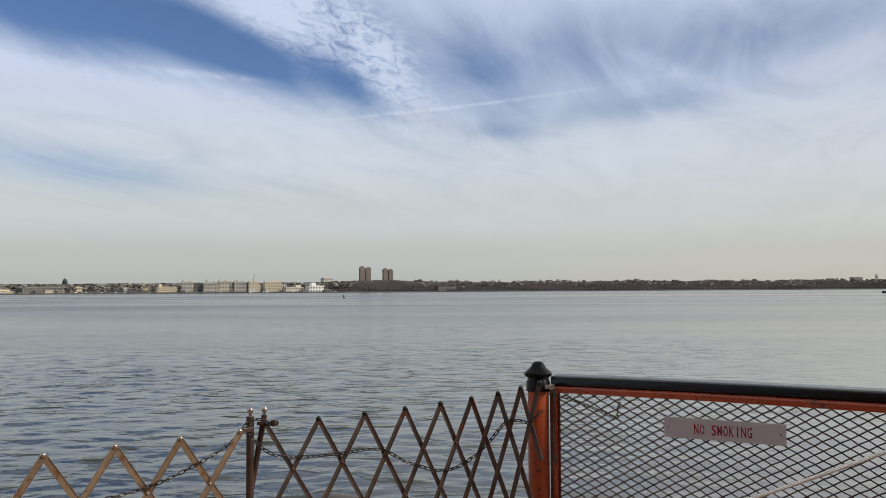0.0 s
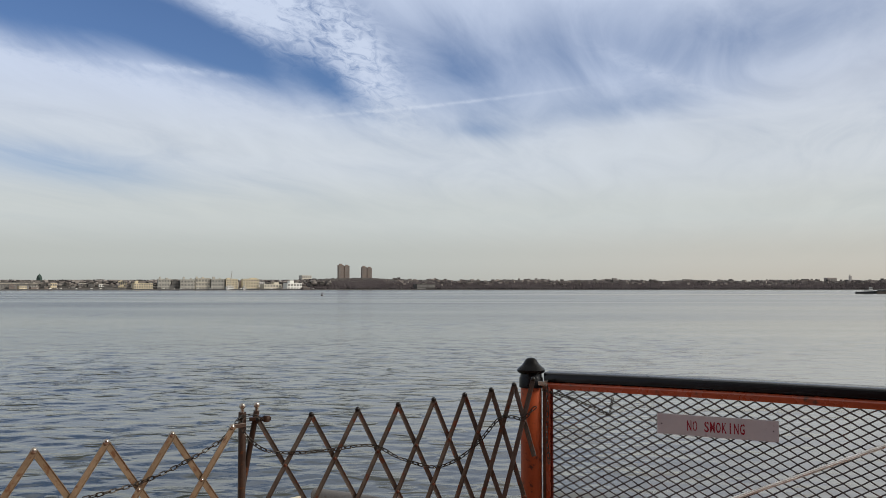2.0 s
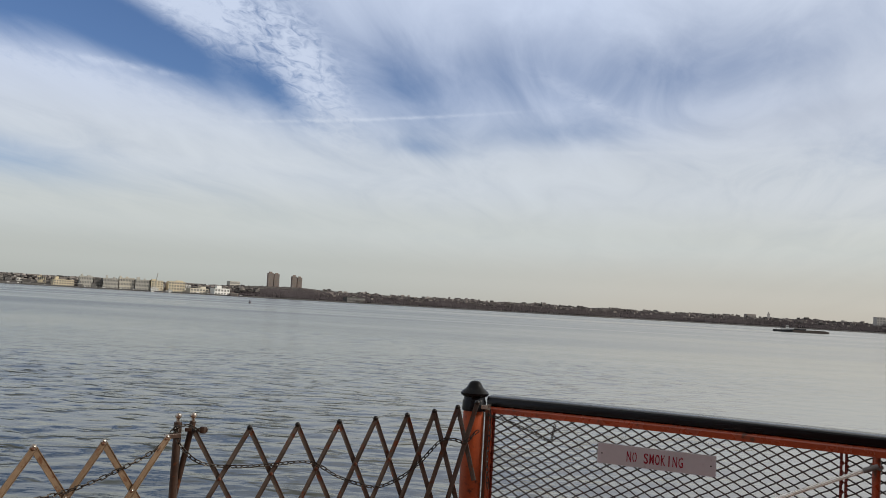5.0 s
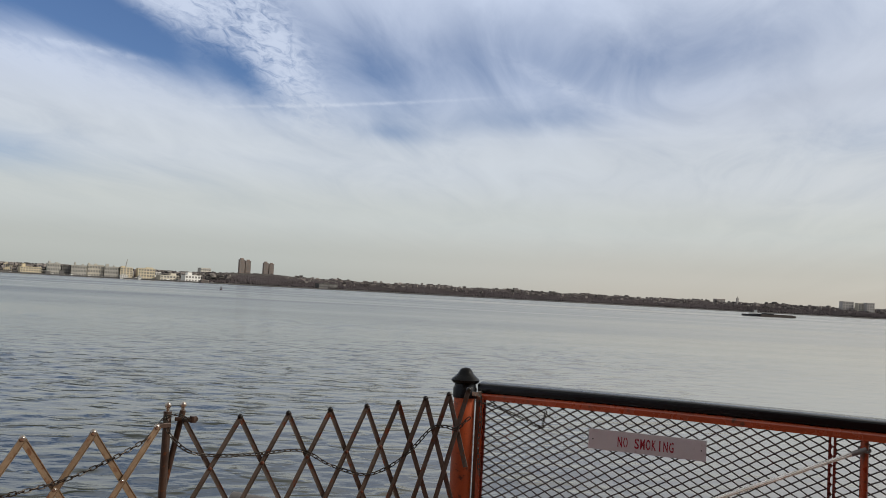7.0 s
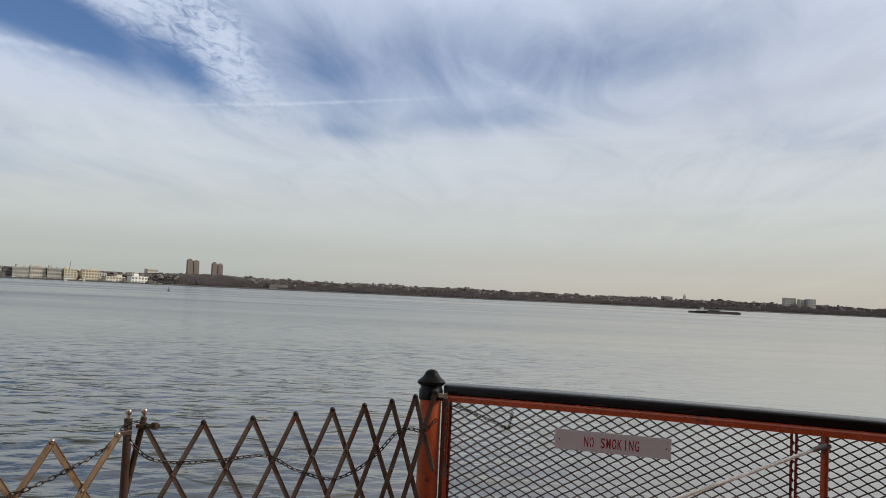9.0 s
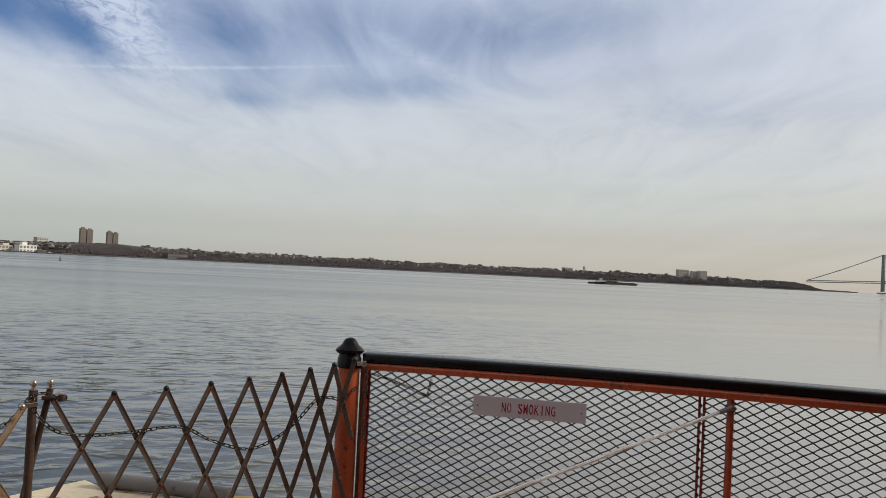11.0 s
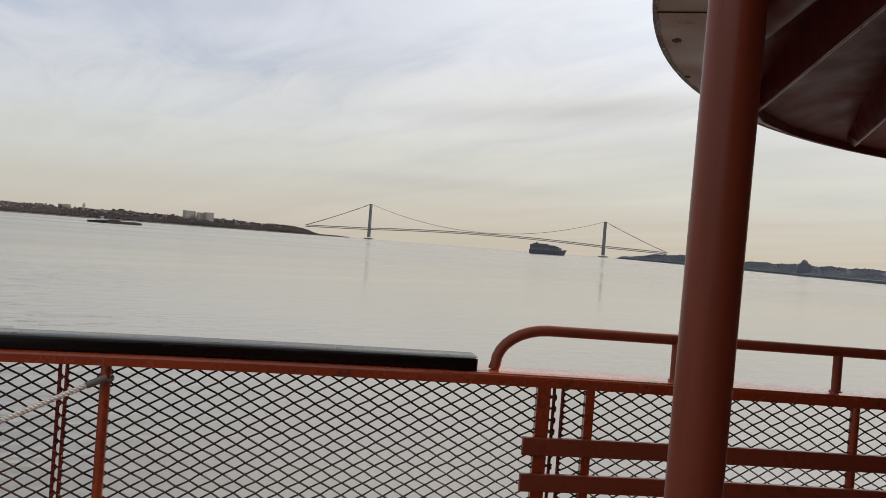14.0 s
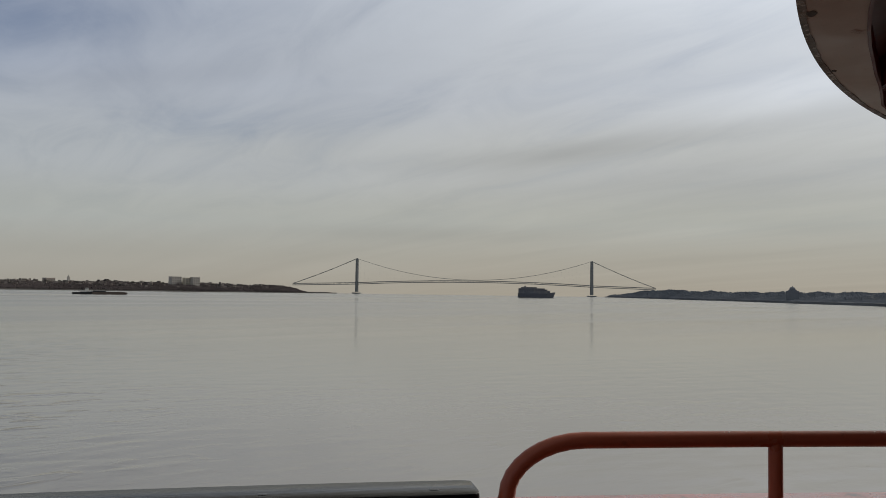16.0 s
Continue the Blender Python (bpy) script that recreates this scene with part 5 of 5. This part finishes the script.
    box(bm, (-5.5, -4, h - 0.5), (5.5, 4, h + 1.6))
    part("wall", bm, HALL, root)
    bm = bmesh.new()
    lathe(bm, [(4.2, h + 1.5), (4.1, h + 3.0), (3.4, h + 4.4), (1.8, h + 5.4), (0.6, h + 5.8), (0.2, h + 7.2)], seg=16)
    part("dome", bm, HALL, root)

    # crane
    c = bearing(-17.95, 2740)
    root = thing("crane", "thin dark dockside crane with raised jib", "crane", at=(c.x, c.y, SEA_Z + 3))
    top = elev(1.07, 2740)
    bm = bmesh.new()
    box(bm, (-4, -4, 0), (4, 4, 12))
    part("base", bm, GREYB, root)
    bm = bmesh.new()
    for off in (-1.0, 1.0):
        sweep(bm, [(off, 0, 10), (6 + off * 0.3, 2, top - 3)], 0.7, 6)
    part("jib", bm, GREYB, root)


build_town()


# ---------------------------------------------------------------- suspension bridge
def build_bridge():
    root = thing("suspension_bridge", "long blue-grey suspension bridge with two tall towers", "bridge")
    A, B = bearing(38.50, 4640), bearing(53.84, 4640)
    along = (B - A).normalized()
    side = Vector((-along.y, along.x, 0))
    span_len = (B - A).length
    top_z = SEA_Z + elev(2.22, 4640)

    def deck_z(s):
        k = s / span_len
        return SEA_Z + elev(0.62, 4640) + 17.0 * (1 - (2 * k - 1) ** 2) if 0 <= k <= 1 else SEA_Z + elev(0.62, 4640) - abs(s if k < 0 else s - span_len) * 0.026

    def at(s, off=0.0, z=0.0):
        p = A + along * s + side * off
        return Vector((p.x, p.y, z))

    for s in (0.0, span_len):
        tw = part("tower", (lambda bm: box(bm, (-22, -24, SEA_Z), (22, 24, SEA_Z + 6), Matrix.Translation(at(s)) @ Matrix.Rotation(math.atan2(along.y, along.x), 4, "Z")))(bmesh.new()), BRIDGE, root, "tall twin-legged steel tower")
        turn = Matrix.Translation(at(s)) @ Matrix.Rotation(math.atan2(along.y, along.x), 4, "Z")
        for off in (-13, 13):
            bm = bmesh.new()
            loft(bm, [[turn @ Vector((x * k, off + y * k, z)) for x, y in ((-6.2, -5), (6.2, -5), (6.2, 5), (-6.2, 5))] for z, k in ((SEA_Z + 9, 1.1), (top_z, 0.9))])
            part("leg", bm, BRIDGE, tw)
        bm = bmesh.new()
        for z in (top_z - 8, top_z - 70, deck_z(s) - 12):
            box(bm, (-5, -13, z), (5, 13, z + 8), turn)
        part("cross_beam", bm, BRIDGE, tw)
    west, east = -340.0, span_len + 330.0
    for lo, hi, name in ((0.0, 3.2, "upper_deck"), (-8.0, -5.0, "lower_deck")):
        bm = bmesh.new()
        loft(bm, [[at(s, o, deck_z(s) + z) for o, z in ((-15, lo), (15, lo), (15, hi), (-15, hi))] for s in span(west, east, 30)])
        part(name, bm, BRIDGE, root)
    bm = bmesh.new()
    ss = span(west, east, 15)
    for a, b in zip(ss, ss[1:]):
        sweep(bm, [at(a, -15, deck_z(a) - 5), at(b, -15, deck_z(b))], 0.45, 4)
        sweep(bm, [at(b, -15, deck_z(b)), at(b, -15, deck_z(b) - 5)], 0.4, 4)
    part("truss", bm, BRIDGE, root)

    def cable_z(s):
        if 0 <= s <= span_len:
            k = 2 * s / span_len - 1
            low = deck_z(span_len / 2) + 6
            return low + (top_z - low) * k * k
        far = -s if s < 0 else s - span_len
        full = -west if s < 0 else east - span_len
        k = far / full
        return top_z + (deck_z(west if s < 0 else east) + 2 - top_z) * k - 18 * k * (1 - k)

    for off in (-13, 13):
        bm = bmesh.new()
        sweep(bm, [at(s, off, cable_z(s)) for s in span(west, 0, 30) + span(0, span_len, 30)[1:] + span(span_len, east, 30)[1:]], 0.9, 6)
        part("main_cable", bm, BRIDGE, root)
        bm = bmesh.new()
        for s in span(20, span_len - 20, 20):
            sweep(bm, [at(s, off, deck_z(s) + 2), at(s, off, cable_z(s))], 0.04, 3, caps=False)
        part("suspender", bm, BRIDGE, root)


build_bridge()


# ---------------------------------------------------------------- vessels and buoy
def build_container_ship():
    d = 2050
    c = bearing(50.28, d)
    length = 2 * d * math.tan(radians(1.22))
    root = thing("container_ship", "dark loaded container ship near the bridge, with haze put into its colour", "ship", at=(c.x, c.y, SEA_Z))
    root.rotation_euler = (0, 0, radians(-50.28))
    L2 = length / 2
    bm = bmesh.new()
    secs = []
    for x, k, low in ((-L2, 0.75, 2.0), (-L2 + 6, 0.95, 0.0), (0, 1.0, 0.0), (L2 - 20, 0.9, 0.0), (L2 - 6, 0.45, 0.0), (L2, 0.05, 6.0)):
        w = 14 * k
        secs.append([(x - (4 if low > 5 else 0), -w * 0.8, -1 + low), (x, -w, 13 if x > L2 - 7 else 10), (x, w, 13 if x > L2 - 7 else 10), (x - (4 if low > 5 else 0), w * 0.8, -1 + low)])
    loft(bm, secs)
    part("hull", bm, SHIP_HULL, root)
    # container bays, stepped down towards the bow
    n = 12
    pitch = (length - 14) / n
    for i, stack in enumerate((5, 6, 6, 6, 6, 6, 6, 5, 5, 5, 4, 3)):
        bm = bmesh.new()
        x = -L2 + 1.5 + i * pitch
        for k in range(stack):
            for j in range(4):
                box(bm, (x, -13 + j * 6.5, 9 + k * 2.6), (x + pitch - 0.12, -13 + j * 6.5 + 6.3, 9 + k * 2.6 + 2.5))
        tagged(part("container_stack", bm, BOXES, root), "stacked dark containers", kind="stuff")
    bm = bmesh.new()
    x = -L2 + 1.5 + 3 * pitch
    box(bm, (x - 5, -13.5, 9), (x - 1, 13.5, 27), bevel=0.4)
    box(bm, (x - 4, -2, 27), (x - 2, 2, 28))
    part("bridge_house", bm, SHIP_HULL, root)


build_container_ship()


def build_tug_and_barge():
    d = 1120
    per = d * math.tan(radians(1.0))
    c = bearing(21.42, d)
    tug = thing("tugboat", "small dark tugboat with white wheelhouse pushing a barge", "tugboat", at=(c.x, c.y, SEA_Z))
    tug.rotation_euler = (0, 0, radians(-22.6))
    tug.scale = (1.25, 1.25, 1.25)
    bm = bmesh.new()
    secs = []
    for x, k, z in ((-4.0, 0.5, 1.9), (0.0, 0.9, 1.9), (7, 1.0, 2.1), (13, 0.9, 2.7), (16.5, 0.5, 3.3)):
        secs.append([(x, -2.6 * k, -0.5), (x, -2.9 * k, z), (x, 2.9 * k, z), (x, 2.6 * k, -0.5)])
    loft(bm, secs)
    part("hull", bm, TUG_DARK, tug)
    bm = bmesh.new()
    box(bm, (3.0, -1.9, 2.0), (11.0, 1.9, 3.6))
    box(bm, (7.4, -1.5, 3.6), (10.4, 1.5, 6.0))
    part("wheelhouse", bm, WHITEB, tug, "white wheelhouse")
    bm = bmesh.new()
    box(bm, (7.35, -1.55, 4.7), (10.45, 1.55, 5.4))
    part("window_band", bm, PANE, tug)
    bm = bmesh.new()
    lathe(bm, [(0.7, 3.5), (0.7, 5.6)], (5.0, 0, 0), 10)
    sweep(bm, [(9.2, 0, 5.9), (9.2, 0, 8.2)], 0.14, 6)
    part("funnel", bm, TUG_DARK, tug)
    c = bearing(22.30, d - 2)
    barge = thing("barge", "long flat rusty cargo barge low in the water", "barge", at=(c.x, c.y, SEA_Z))
    barge.rotation_euler = (0, 0, radians(-22.9))
    bm = bmesh.new()
    w = per * 2.0
    secs = [[(x, -5, z0), (x, -5, z1), (x, 5, z1), (x, 5, z0)] for x, z0, z1 in ((0, 0.3, 2.9), (1.5, -0.5, 2.8), (w - 3, -0.5, 2.6), (w, 0.8, 2.6))]
    loft(bm, secs)
    part("hull", bm, BARGE_RUST, barge)
    bm = bmesh.new()
    box(bm, (1.0, -4.6, 2.5), (w * 0.38, 4.6, 4.2))
    part("cargo_box", bm, TUG_DARK, barge)
    bm = bmesh.new()
    box(bm, (w * 0.4, -4.4, 2.4), (w - 3, 4.4, 3.2))
    part("coaming", bm, BARGE_RUST, barge)


build_tug_and_barge()


def build_buoy():
    c = bearing(-12.03, 740)
    root = thing("channel_buoy", "dark channel buoy with lattice top floating in the harbour", "buoy", at=(c.x, c.y, SEA_Z))
    bm = bmesh.new()
    lathe(bm, [(0.9, -0.4), (1.0, 0.0), (1.0, 0.6), (0.7, 0.75)], seg=16)
    part("float", bm, BUOY_M, root)
    bm = bmesh.new()
    for k in range(4):
        a = math.pi / 2 * k
        sweep(bm, [(0.65 * math.cos(a), 0.65 * math.sin(a), 0.7), (0.25 * math.cos(a), 0.25 * math.sin(a), 2.3)], 0.09, 6)
    lathe(bm, [(0.42, 1.7), (0.45, 2.3), (0.2, 2.9)], seg=12)
    part("cage", bm, BUOY_M, root)


build_buoy()
